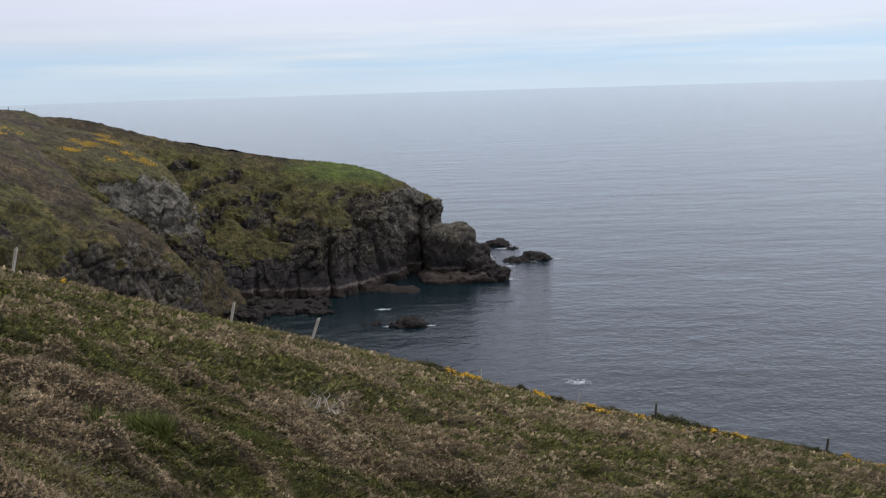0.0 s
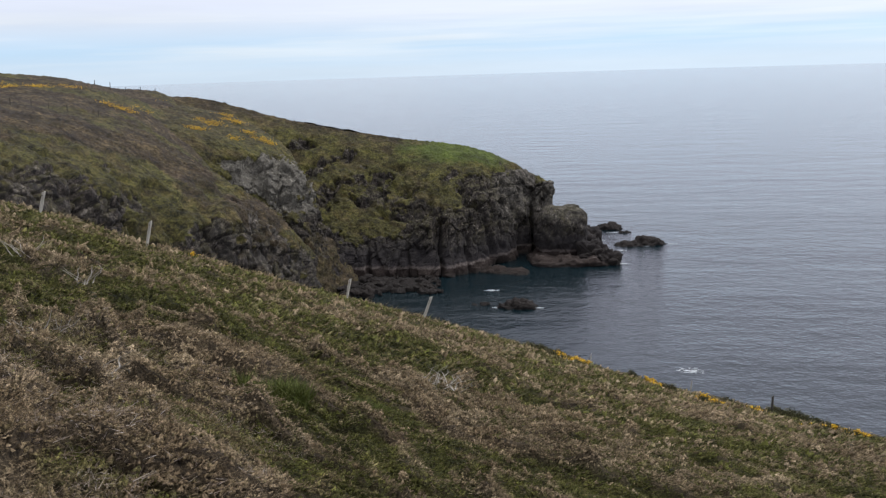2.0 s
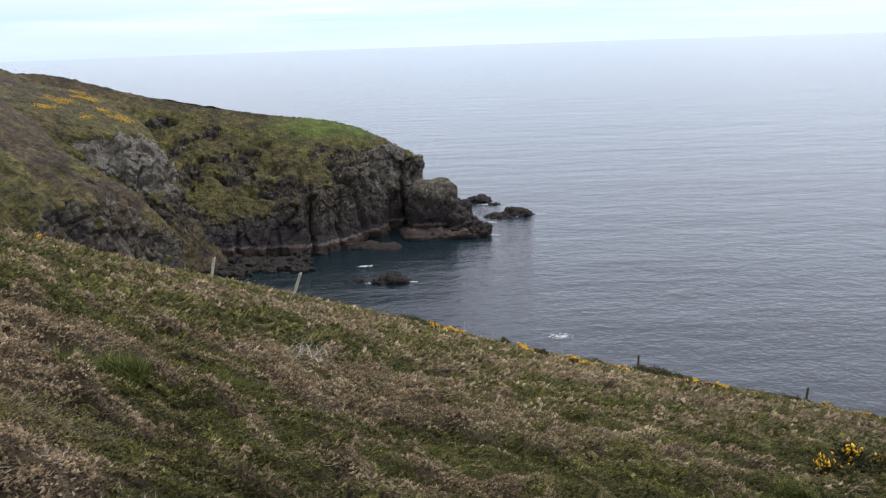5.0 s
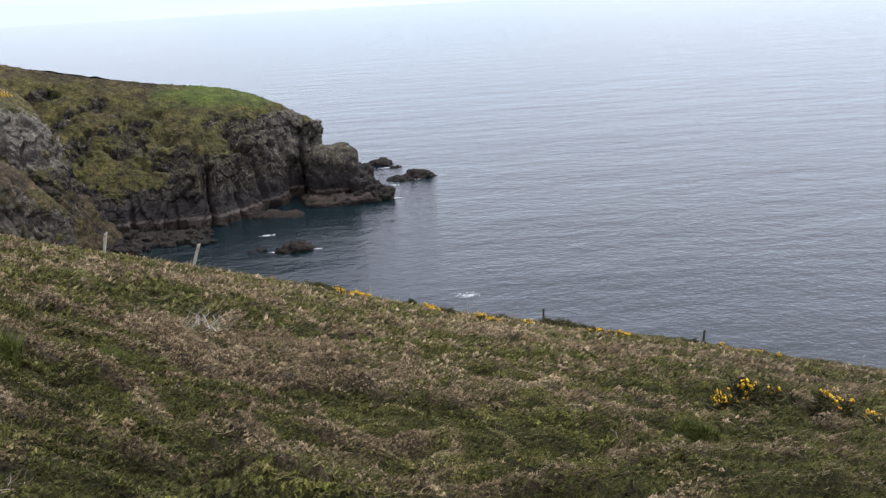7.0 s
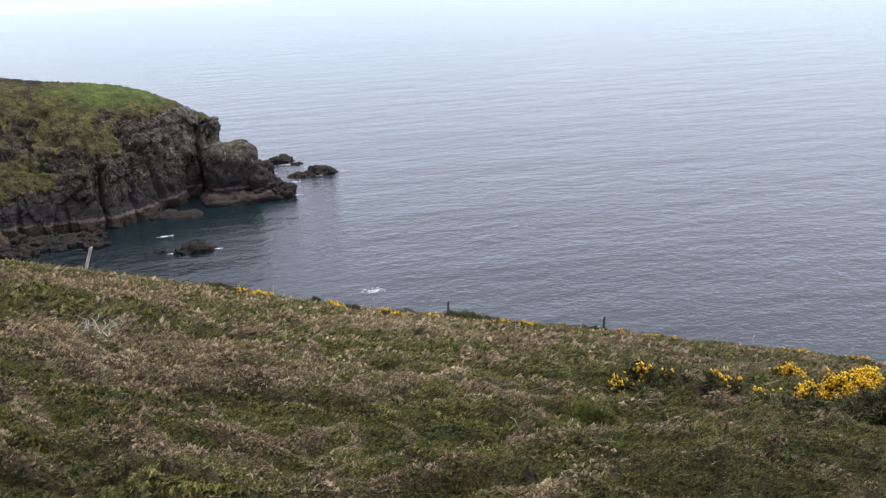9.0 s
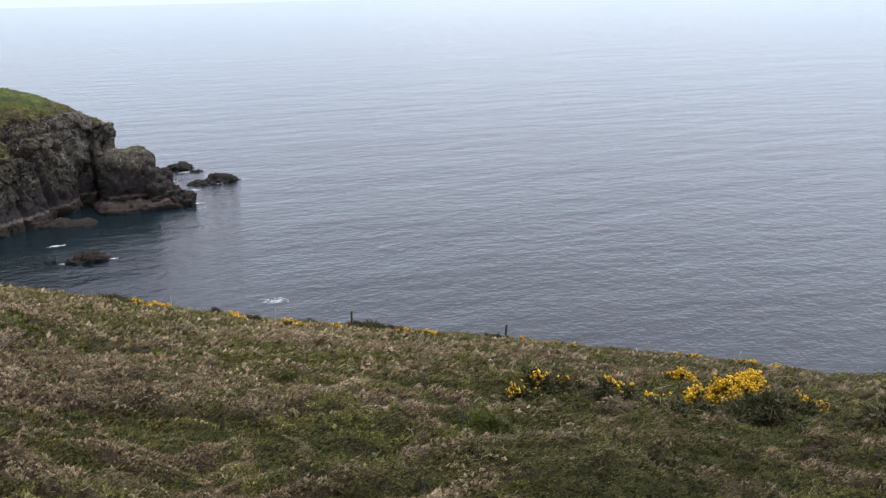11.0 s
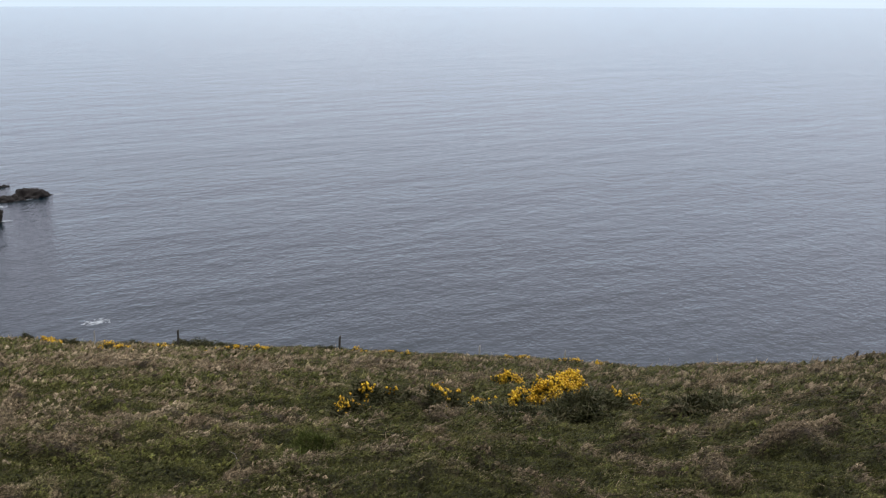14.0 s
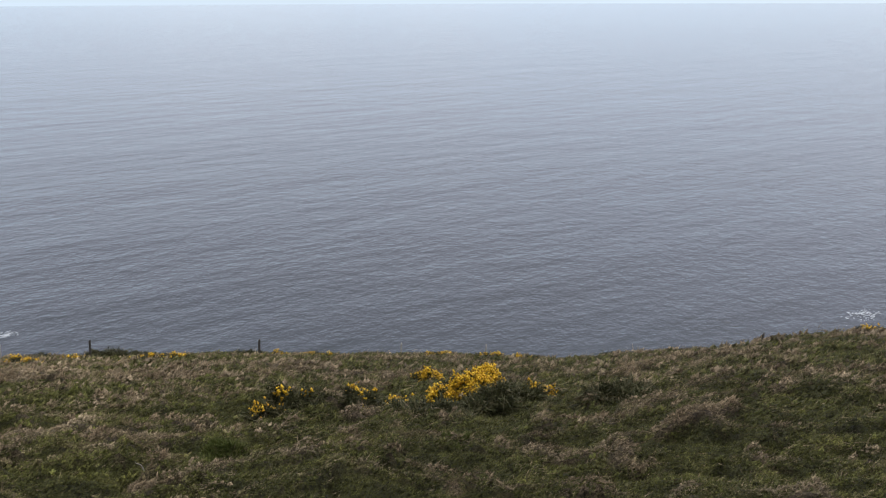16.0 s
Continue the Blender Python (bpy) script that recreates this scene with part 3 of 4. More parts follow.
cape, cape_net = loft("headland", CAPE, [0.8, 0.55, 0.40, 0.16, -0.2], 600, 250, LAND, 100, lush=cape_lush, along=(0.2, 0.4, 0.9, 1.6, 1.8, 1.8, 1.8, 1.8, 1.8, 1.8, 1.0, 0.5, 0.2, 0.15), crowd=(1.6, 1.4, 1.0, 0.6), where=cape_bare, carve=cape_cracks)
tagged(cape, "far headland with a dark rock cliff and green turf on top", "headland", kind="structure")
p = cape_net.reshape(-1, 3)
bearing = np.degrees(np.arctan2(-p[:, 0], p[:, 1]))
with_attr(cape, "tide", np.ones(len(p)))
with_attr(cape, "heath", smooth(25.0, 29.5, p[:, 2] - 0.9 * np.maximum(0, bearing - 8)) * smooth(7, 10, bearing + fbm(p / 5.0, 2, 3)) * 0.9)
# light on the right end put in as paler stone; random pale patches too
with_attr(cape, "pale", 0.45 * smooth(4.6, 2.6, bearing) * smooth(8, 14, p[:, 2] + 2 * fbm(p / 3.0, 2, 5)) + 0.3 * smooth(0.1, 0.5, fbm(p / 7.0, 3, 8)) * smooth(14, 22, p[:, 2]))

BUTTRESS = [
    [(26, 172, 22), (23, 175, 17), (21, 177, 12), (19, 180, 7), (17.5, 184, 2), (16.2, 189, -1), (14.6, 196, -1), (13.2, 203, -1), (13.0, 214, -1), (14, 225, -1)],
    [(26, 185, 34), (23, 187, 30), (21, 189, 26), (19, 190.5, 21.5), (17.5, 191, 18.5), (16.2, 193, 15.5), (15.3, 198, 10.5), (14.5, 205, 7), (14.2, 214, 7), (14.8, 222, 6)],
    [(26, 191, 38), (23, 192, 34.5), (21, 193, 31), (19, 194, 27), (17.5, 194, 24), (16.4, 195, 21.5), (15.7, 199, 18), (15.3, 206, 14.5), (15.1, 214, 13), (15.4, 220, 12)],
    [(26, 199, 40.6), (23, 199, 37.2), (21, 199, 34.5), (19, 199, 32), (17.6, 199, 30.2), (16.5, 200, 28.2), (15.9, 203, 24), (15.6, 209, 20.5), (15.6, 214, 18), (16, 219, 16)],
    [(26, 224, 43), (23, 226, 41.2), (21, 226, 39.2), (19.3, 226, 36.6), (18, 223, 34), (17.1, 217, 31), (16.6, 214, 27.5), (16.3, 215, 24), (16.4, 218, 21), (16.8, 222, 18)],
    [(26, 246, 43.5), (23, 248, 41.2), (21, 249, 39.2), (19.8, 246, 37), (18.9, 240, 33.5), (18.2, 235, 30), (17.6, 230, 26.5), (17.2, 228, 23), (17.4, 228, 20), (17.8, 230, 16)],
]
def spur_bare(p):
    b = np.degrees(np.arctan2(-p[:, 0], p[:, 1]))
    return -0.75 * smooth(20.0, 23.0, b + 1.6 * fbm(p / 4.0, 3, 6)) - 0.7 * smooth(31.0, 33.5, p[:, 2])


buttress, buttress_net = loft("rock_spur", BUTTRESS, [0.5, 0.45, 1.0, 0.85, 0.08, -0.2], 280, 210, LAND, 200, crowd=(1, 1.4, 1.6, 0.7, 0.5), where=spur_bare)
tagged(buttress, "grey lichen-covered rock spur under turf and yellow gorse", "rock spur", kind="structure")
p = buttress_net.reshape(-1, 3)
with_attr(buttress, "heath", 0.75 * smooth(20, 12, p[:, 2]) + 0.5 * smooth(33, 38, p[:, 2] + fbm(p / 4.0, 2, 4)))
with_attr(buttress, "pale", 0.9 * smooth(17, 20, p[:, 2]))

HILL = [
    [(62, 92, 38), (46, 90, 32), (36, 94, 26), (30, 106, 20), (26, 116, 14), (22.5, 124, 9), (20, 129, 5), (18, 134, 2), (16.6, 141, -1), (15.4, 153, -1), (15.2, 170, -1)],
    [(62, 102, 46), (46, 102, 43), (36, 105, 39.5), (30, 117, 34), (26, 127, 27.5), (22.5, 134, 22.5), (20, 138.5, 19.5), (18, 142, 17), (16.8, 147, 13.5), (15.9, 157, 11), (15.6, 172, 8)],
    [(62, 112, 48.5), (46, 111, 45), (36, 112, 41.6), (30, 124, 37.8), (26, 134, 32.4), (22.5, 140, 28.4), (20, 144, 26.4), (18.3, 147, 24.2), (17.1, 151.5, 20.5), (16.3, 160, 16.5), (15.9, 174, 13)],
    [(62, 142, 52), (46, 140, 49.5), (36, 140, 45.5), (30, 150, 42.5), (26, 156, 38.6), (22.7, 160, 33.6), (20.4, 161, 29.3), (18.7, 162, 25.4), (17.5, 165, 21), (16.7, 172, 17), (16.1, 184, 13)],
    [(62, 190, 57), (46, 190, 54), (36, 195, 49.3), (30, 196, 46.5), (26, 196, 42.3), (23.2, 182, 34), (21.2, 175, 27), (19.6, 172, 21.5), (18.2, 174, 17), (17.2, 181, 12.5), (16.6, 191, 9)],
    [(62, 235, 60), (46, 235, 56), (36, 232, 52.2), (30.6, 240, 50.2), (27.4, 246, 46.9), (24.2, 249, 44.4), (22, 215, 31), (20, 196, 20), (18.6, 190, 13), (17.6, 192, 8), (17, 200, 5)],
    [(62, 330, 62), (46, 330, 58), (36, 320, 50), (31, 310, 46), (28, 300, 42), (24.8, 285, 38), (22.6, 240, 28), (20.6, 215, 16), (19.2, 205, 8), (18, 204, 4), (17.4, 208, 2)],
]
def hill_bare(p):
    b = np.degrees(np.arctan2(-p[:, 0], p[:, 1]))
    front = smooth(160, 152, np.hypot(p[:, 0], p[:, 1]))
    band = sum(k * np.exp(-(((b - bearing) / 1.6) ** 2 + ((p[:, 2] - z) / 2.2) ** 2)) for bearing, z, k in ((28.2, 32.8, 0.65), (32.8, 38.0, 0.65), (30.2, 34.5, 0.2)))
    return front * (0.35 * smooth(25, 22, b) * smooth(28.5, 26.0, p[:, 2] + fbm(p / 3.0, 2, 9)) + band)


hill, hill_net = loft("coast_hill", HILL, [0.7, 0.66, 0.50, 0.0, -0.1, -0.2, -0.2], 410, 290, LAND, 300, along=(0.2, 0.6, 1.2, 1.2, 1.2, 1.5, 1.6, 1.6, 1.0, 0.5), veg=(0.4, 0.35), beds=0.55, crowd=(1.2, 2.6, 1.3, 0.8, 0.6, 0.2), where=hill_bare)
tagged(hill, "brown heath hill with a dark broken rock face at its foot", "hill", kind="structure")
p = hill_net.reshape(-1, 3)
with_attr(hill, "heath", smooth(-0.25, 0.35, fbm(p / np.array([16.0, 16.0, 9.0]), 3, 4) + smooth(30, 40, p[:, 2]) * 0.6 - smooth(150, 135, np.hypot(p[:, 0], p[:, 1])) * 0.8 - 0.5 * smooth(190, 235, np.hypot(p[:, 0], p[:, 1]))))
with_attr(hill, "pale", 0.22 * smooth(-0.1, 0.4, fbm(p / 2.0, 3, 8)) * smooth(26, 22, np.degrees(np.arctan2(-p[:, 0], p[:, 1]))))


def land_height(net, x, y):
    q = net.reshape(-1, 3)
    k = np.argmin((q[:, 0] - x) ** 2 + (q[:, 1] - y) ** 2)
    return q[k, 2]


# ---- sea rocks ----
def ball(nu, nv):
    u, v = np.meshgrid(np.linspace(0, 2 * math.pi, nu, endpoint=False), np.linspace(0.02, math.pi - 0.02, nv), indexing="ij")
    return np.stack([np.cos(u) * np.sin(v), np.sin(u) * np.sin(v), np.cos(v)], -1).reshape(-1, 3), grid_faces(nu, nv, True)[:, ::-1]


def sea_rock(name, bearing, dist, z, size, turn, seed, label, category="rock", box=3.0, rough=1.0, detail=(56, 36), group="", tide=0.0, lichen=0.0):
    """One boulder, stack or skerry: a blunt block broken by joints."""
    v, f = ball(*detail)
    v = v / (np.abs(v) ** box).sum(1, keepdims=True) ** (1 / box)
    n = v / np.linalg.norm(v, axis=1, keepdims=True)
    s = np.array(size) / 2
    c, d = math.cos(radians(turn)), math.sin(radians(turn))
    v = (v * s) @ np.array([[c, d, 0], [-d, c, 0], [0, 0, 1]])
    x, y, z = at(bearing, dist, z)
    small = min(size) / 9.0
    off = rough * small * (0.55 * rocky(v / small + seed * 7.7, seed, 2.6) + 1.5 * fbm(v / small / 4.5 + seed, 3, seed))
    v = v + n * off[:, None]
    top = smooth(0.40, 0.80, n[:, 2] + 0.2 * fbm(v / 1.5, 2, seed)) * lichen
    full = np.ones(len(v))
    ob = new(name, mesh_of(name, v, f, LAND, attrs={"rock": full - 0.5 * top, "lush": 0 * full, "heath": 0 * full, "pale": 0.05 + top, "tide": tide * full}))
    ob.location = (x, y, z)
    return tagged(ob, label, category, group)


sea_rock("sea_rock", -0.55, 229, 6.0, (13.0, 12.0, 14.2), 10, 1, "dark sea stack with a pale lichen-covered dome", "sea stack", 2.7, 0.5, (150, 100), tide=1.0, lichen=0.32)
sea_rock("rock_platform", -0.9, 224, -0.4, (20.0, 17.0, 4.0), 4, 2, "low tidal rock platform with a pale barnacle line", "rock platform", 5.0, 1.15, (160, 60), tide=1.0)
sea_rock("rock_platform", 4.7, 213.5, -0.9, (24.0, 6.0, 3.2), -17, 3, "low reddish rock ledge at the cliff foot", "rock platform", 5.0, 1.1, (170, 44), tide=1.0)
sea_rock("rock_platform", 11.4, 202.0, -0.8, (22.0, 14.0, 2.6), -4, 13, "low dark rock shelf strewn with boulders", "rock platform", 4.0, 1.4, (150, 44))
sea_rock("skerry", -2.6, 224, 1.2, (8.0, 9.0, 6.2), 20, 4, "jagged dark rock at the end of the platform", "rock", 3.0, 1.6, (90, 56), "skerries")
sea_rock("skerry", -3.6, 221, 0.3, (6.5, 7.0, 4.4), -15, 5, "jagged dark rock at the end of the platform", "rock", 3.0, 1.6, (90, 56), "skerries")
sea_rock("skerry", -1.9, 244, 1.4, (9.0, 8.0, 6.5), 35, 6, "dark rock behind the sea stack", "rock", 3.0, 1.4, group="skerries")
sea_rock("skerry", -3.65, 268, -0.4, (7.5, 6.0, 3.6), 0, 7, "small black skerry washed by the sea", "rock", 2.2, 1.3, group="skerries")
sea_rock("skerry", -6.15, 246, -0.6, (10.0, 7.0, 4.6), -10, 8, "long low black skerry with foam on it", "rock", 2.2, 1.3, group="skerries")
sea_rock("skerry", -4.9, 243, -0.6, (8.0, 5.0, 2.8), 5, 9, "long low black skerry with foam on it", "rock", 2.4, 1.3, group="skerries")
sea_rock("skerry", -4.55, 262, -0.3, (4.0, 3.0, 1.4), 5, 19, "small black skerry washed by the sea", "rock", 2.4, 1.0, group="skerries")
sea_rock("bay_rock", 2.5, 179, -0.45, (7.4, 4.6, 3.0), 0, 10, "dark flat-topped rock standing in the bay", "rock", 4.0, 1.5, (80, 50))
sea_rock("bay_rock", 4.6, 181, -0.1, (2.0, 2.0, 1.2), 30, 11, "small dark rock awash in the bay", "rock", 3.0, 1.4, (28, 18))
sea_rock("bay_rock", 5.3, 181, -0.2, (1.4, 1.6, 0.8), 50, 12, "small dark rock awash in the bay", "rock", 3.0, 1.4, (28, 18))

rng = random.Random(5)
for k in range(96):
    b = rng.uniform(7.6, 14.5)
    d = rng.uniform(-1, 1)
    s = 0.7 + 2.3 * rng.random() ** 2
    sea_rock("boulder", b, 200 + d * 7 - 1.0 * abs(b - 10), rng.uniform(0.0, 0.5) + 0.25 * max(0, b - 11), (s, s * rng.uniform(0.6, 1.1), s * rng.uniform(0.35, 0.65)), rng.uniform(0, 180), 400 + k,
             "brown weathered boulder on the shore of the bay", "boulder", 5.0, 2.0, (24, 16), "boulders on the shore")


# ---- growth on the hillside ----
def blades(base, way, length, width, rs, bend=0.35):
    """Thin pointed leaves, one triangle each: arrays of foot, direction, length and width."""
    n = len(base)
    side = np.cross(way, rs.normal(size=(n, 3)))
    side /= np.linalg.norm(side, axis=1, keepdims=True) + 1e-9
    droop = rs.normal(size=(n, 3)) * bend
    droop[:, 2] = -np.abs(droop[:, 2]) * 0.5
    w = side * width[:, None]
    v = np.stack([base - w, base + w, base + (way + droop) * length[:, None]], 1).reshape(-1, 3)
    return v, np.arange(3 * n).reshape(n, 3)


def directions(n, spread, rs, lean=(0.0, 0.0)):
    a = rs.uniform(0, 2 * math.pi, n)
    t = spread * np.sqrt(rs.uniform(0, 1, n))
    w = np.stack([np.sin(t) * np.cos(a) + lean[0], np.sin(t) * np.sin(a) + lean[1], np.cos(t)], 1)
    return w / np.linalg.norm(w, axis=1, keepdims=True)


def spread_points(rs, r0, r1, n, b0=-72.0, b1=42.0):
    b = np.radians(rs.uniform(b0, b1, n))
    r = np.sqrt(rs.uniform(r0 ** 2, r1 ** 2, n))
    x, y = -r * np.sin(b), r * np.cos(b)
    keep = r < eased(np.degrees(b), BROW_B, BROW) + 1.5
    return x[keep], y[keep]


def shoots(p, width, height, rs):
    """Short pointed tufts, three triangles each."""
    n = len(p)
    a = rs.uniform(0, 2 * math.pi, n)[:, None] + np.arange(3) * (2 * math.pi / 3) + rs.normal(size=(n, 3)) * 0.3
    r = width[:, None] / 2 * rs.uniform(0.7, 1.5, (n, 3))
    ring = np.stack([p[:, :1] + r * np.cos(a), p[:, 1:2] + r * np.sin(a), p[:, 2:] + height[:, None] * rs.uniform(-0.25, 0.3, (n, 3))], -1)
    tip = p + rs.normal(size=(n, 3)) * (0.32 * width)[:, None] * np.array([1, 1, 0]) + np.stack([0.35 * height, -0.25 * height, height], 1)
    v = np.concatenate([ring, tip[:, None, :]], 1).reshape(-1, 3)
    f = np.arange(n)[:, None, None] * 4 + np.array([[0, 1, 3], [1, 2, 3], [2, 0, 3]])[None]
    return v, f.reshape(-1, 3)


def build_heather():
    """A close cover of heather tips; thin grass leaves stand out of it."""
    rs = np.random.RandomState(3)
    vs, fs, tones, greens, count = [], [], [], [], 0
    gv, gf, gt, gg, gcount = [], [], [], [], 0
    for r0, r1, n, width, leaves in ((4.0, 7.5, 70000, 0.025, 58000), (7.5, 11.0, 69000, 0.032, 52000), (11.0, 17.0, 87000, 0.046, 56000), (17.0, 30.0, 90000, 0.078, 52000), (30.0, 60.0, 76000, 0.140, 34000)):
        x, y = spread_points(rs, r0, r1, n)
        p = np.stack([x, y, hill_height(x, y)], 1)
        clump = fbm(p / (3.2 * width), 2, 21)
        w = width * (1.1 + 0.25 * clump) * rs.uniform(0.7, 1.5, len(p))
        h = width * (0.80 + 0.70 * clump) * rs.uniform(0.6, 1.4, len(p))
        g = np.clip(greenness(x, y) + 0.12 * rs.normal(size=len(p)), 0, 1)
        # towards the right, shade on the slope is put into the tone itself
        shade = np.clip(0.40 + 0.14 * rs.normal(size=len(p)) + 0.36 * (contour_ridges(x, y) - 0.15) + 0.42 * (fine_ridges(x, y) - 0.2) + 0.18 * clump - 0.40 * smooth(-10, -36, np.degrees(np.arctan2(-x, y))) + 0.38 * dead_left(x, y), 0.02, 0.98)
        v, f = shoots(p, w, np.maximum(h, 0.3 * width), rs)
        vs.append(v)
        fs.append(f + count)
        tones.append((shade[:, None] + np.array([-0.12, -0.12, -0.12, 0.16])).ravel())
        greens.append(np.repeat(g, 4))
        count += len(v)
        x, y = spread_points(rs, r0, r1, leaves)
        p = np.stack([x, y, hill_height(x, y)], 1)
        k = np.repeat(np.arange(len(p)), 3)
        ridge, dead = (0.55 * contour_ridges(x, y) + 0.6 * fine_ridges(x, y))[k], dead_left(x, y)[k]
        way = directions(len(k), 0.95, rs, (0.75, -0.6))         # combed down the slope by the wind
        v, f = blades(p[k] + rs.normal(size=(len(k), 3)) * 0.4 * width, way, width * rs.uniform(1.0, 2.4, len(k)) * (1 + 0.4 * ridge), 0.085 * width * rs.uniform(0.7, 1.5, len(k)), rs, 0.5)
        gv.append(v)
        gf.append(f + gcount)
        straw = rs.uniform(0, 1, len(k)) < 0.08 + 0.42 * ridge + 0.6 * dead - 0.08 * smooth(0, -25, np.degrees(np.arctan2(-x, y)))[k]
        gt.append(np.repeat(np.where(straw, rs.uniform(0.75, 1.0, len(k)), rs.uniform(0.25, 0.9, len(k))), 3))
        gg.append(np.repeat(np.where(straw, 0.05, np.clip(greenness(x, y) + 0.2 * rs.normal(size=len(p)), 0, 1)[k]), 3))
        gcount += len(v)
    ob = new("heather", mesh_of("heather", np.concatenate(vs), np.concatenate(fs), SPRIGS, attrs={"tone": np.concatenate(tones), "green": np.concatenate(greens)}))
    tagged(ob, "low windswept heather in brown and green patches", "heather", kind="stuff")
    ob = new("thin_grass", mesh_of("thin_grass", np.concatenate(gv), np.concatenate(gf), SPRIGS, flat=True, attrs={"tone": np.concatenate(gt), "green": np.concatenate(gg)}))
    tagged(ob, "thin wiry grass growing through the heather", "grass", kind="stuff")


build_heather()


def build_dead_heather():
    """Bleached dead stems that stand and lie on the dead strip of heather."""
    rs = np.random.RandomState(29)
    x, y = spread_points(rs, 4.0, 11.0, 60000, 12.0, 42.0)
    keep = rs.uniform(0, 1, len(x)) < 0.75 * dead_left(x, y) * smooth(-0.2, 0.5, fbm(np.stack([x, y, 0 * x], 1) / 0.7, 2, 19) + 0.15)
    x, y = x[keep], y[keep]
    n = len(x)
    p = np.stack([x, y, hill_height(x, y) + 0.005], 1)
    v, f = blades(p, directions(n, 1.15, rs, (0.35, -0.3)), rs.uniform(0.03, 0.085, n), rs.uniform(0.0012, 0.0028, n), rs, 0.5)
    tagged(new("dead_heather", mesh_of("dead_heather", v, f, TWIGS, flat=True)), "bleached grey-brown dead heather stems", "dead heather", kind="stuff")


build_dead_heather()


def grass_tuft(x, y, width, height, n, seed, label="tuft of fresh green grass among the heather"):
    rs = np.random.RandomState(seed)
    a, r = rs.uniform(0, 2 * math.pi, n), width / 2 * np.sqrt(rs.uniform(0, 1, n))
    px, py = r * np.cos(a), 0.7 * r * np.sin(a)
    z0 = hill_height(np.array([x]), np.array([y]))[0]
    foot = np.stack([px, py, hill_height(x + px, y + py) - z0], 1)
    v, f = blades(foot, directions(n, 0.5, rs), height * rs.uniform(0.5, 1.2, n), np.full(n, 0.006), rs)
    ob = new("grass_tuft", mesh_of("grass_tuft", v, f, RUSH, flat=True))
    ob.location = (x, y, z0)
    tagged(ob, label, "grass", "grass tufts")


for k, (x, y, w, h) in enumerate(((-2.75, 7.2, 0.70, 0.22), (-8.2, 16.5, 1.2, 0.14), (-2.2, 9.0, 0.4, 0.10), (3.6, 8.4, 0.6, 0.10), (6.4, 8.0, 0.7, 0.10))):
    grass_tuft(x, y, w, h, int(4200 * w), 60 + k)


def dead_shrub(x, y, width, height, n, seed):
    """A bleached, leafless shrub: crooked branches that fork from one stool."""
    rs = np.random.RandomState(seed)
    z0 = hill_height(np.array([x]), np.array([y]))[0] - 0.03
    root = new("dead_shrub")
    root.location = (x, y, z0)
    tagged(root, "bleached leafless dead shrub among the heather", "dead shrub", "dead shrubs")
    for i in range(n):
        a = rs.uniform(0, 2 * math.pi)
        p = np.array([0.25 * width * rs.normal(), 0.15 * width * rs.normal(), 0.0])
        step = np.array([0.16 * width * math.cos(a), 0.10 * width * math.sin(a), 0.34 * height])
        pts = [p]
        for j in range(4):
            p = p + step + rs.normal(size=3) * np.array([0.07 * width, 0.05 * width, 0.12 * height])
            pts.append(p)
        rad = 0.011 * np.array([1.0, 0.85, 0.7, 0.5, 0.25])
        ring = np.array([[1, 0, 0], [-0.5, 0.87, 0], [-0.5, -0.87, 0.0]])
        v = np.array([[q + r * o for q, r in zip(pts, rad)] for o in ring]).reshape(-1, 3)
        part("branch", mesh_of("branch", v, grid_faces(3, 5, True), BLEACHED), root)


for k, (x, y, w, h, n) in enumerate(((-1.9, 13.1, 0.85, 0.15, 22), (-4.6, 6.6, 0.45, 0.16, 9), (-3.7, 5.9, 0.4, 0.10, 7), (-3.0, 5.1, 0.25, 0.13, 4), (-6.8, 11.2, 0.4, 0.16, 8), (-8.9, 13.0, 0.6, 0.2, 9), (2.9, 8.3, 0.35, 0.12, 6))):
    dead_shrub(x, y, w, h, n, 900 + k)


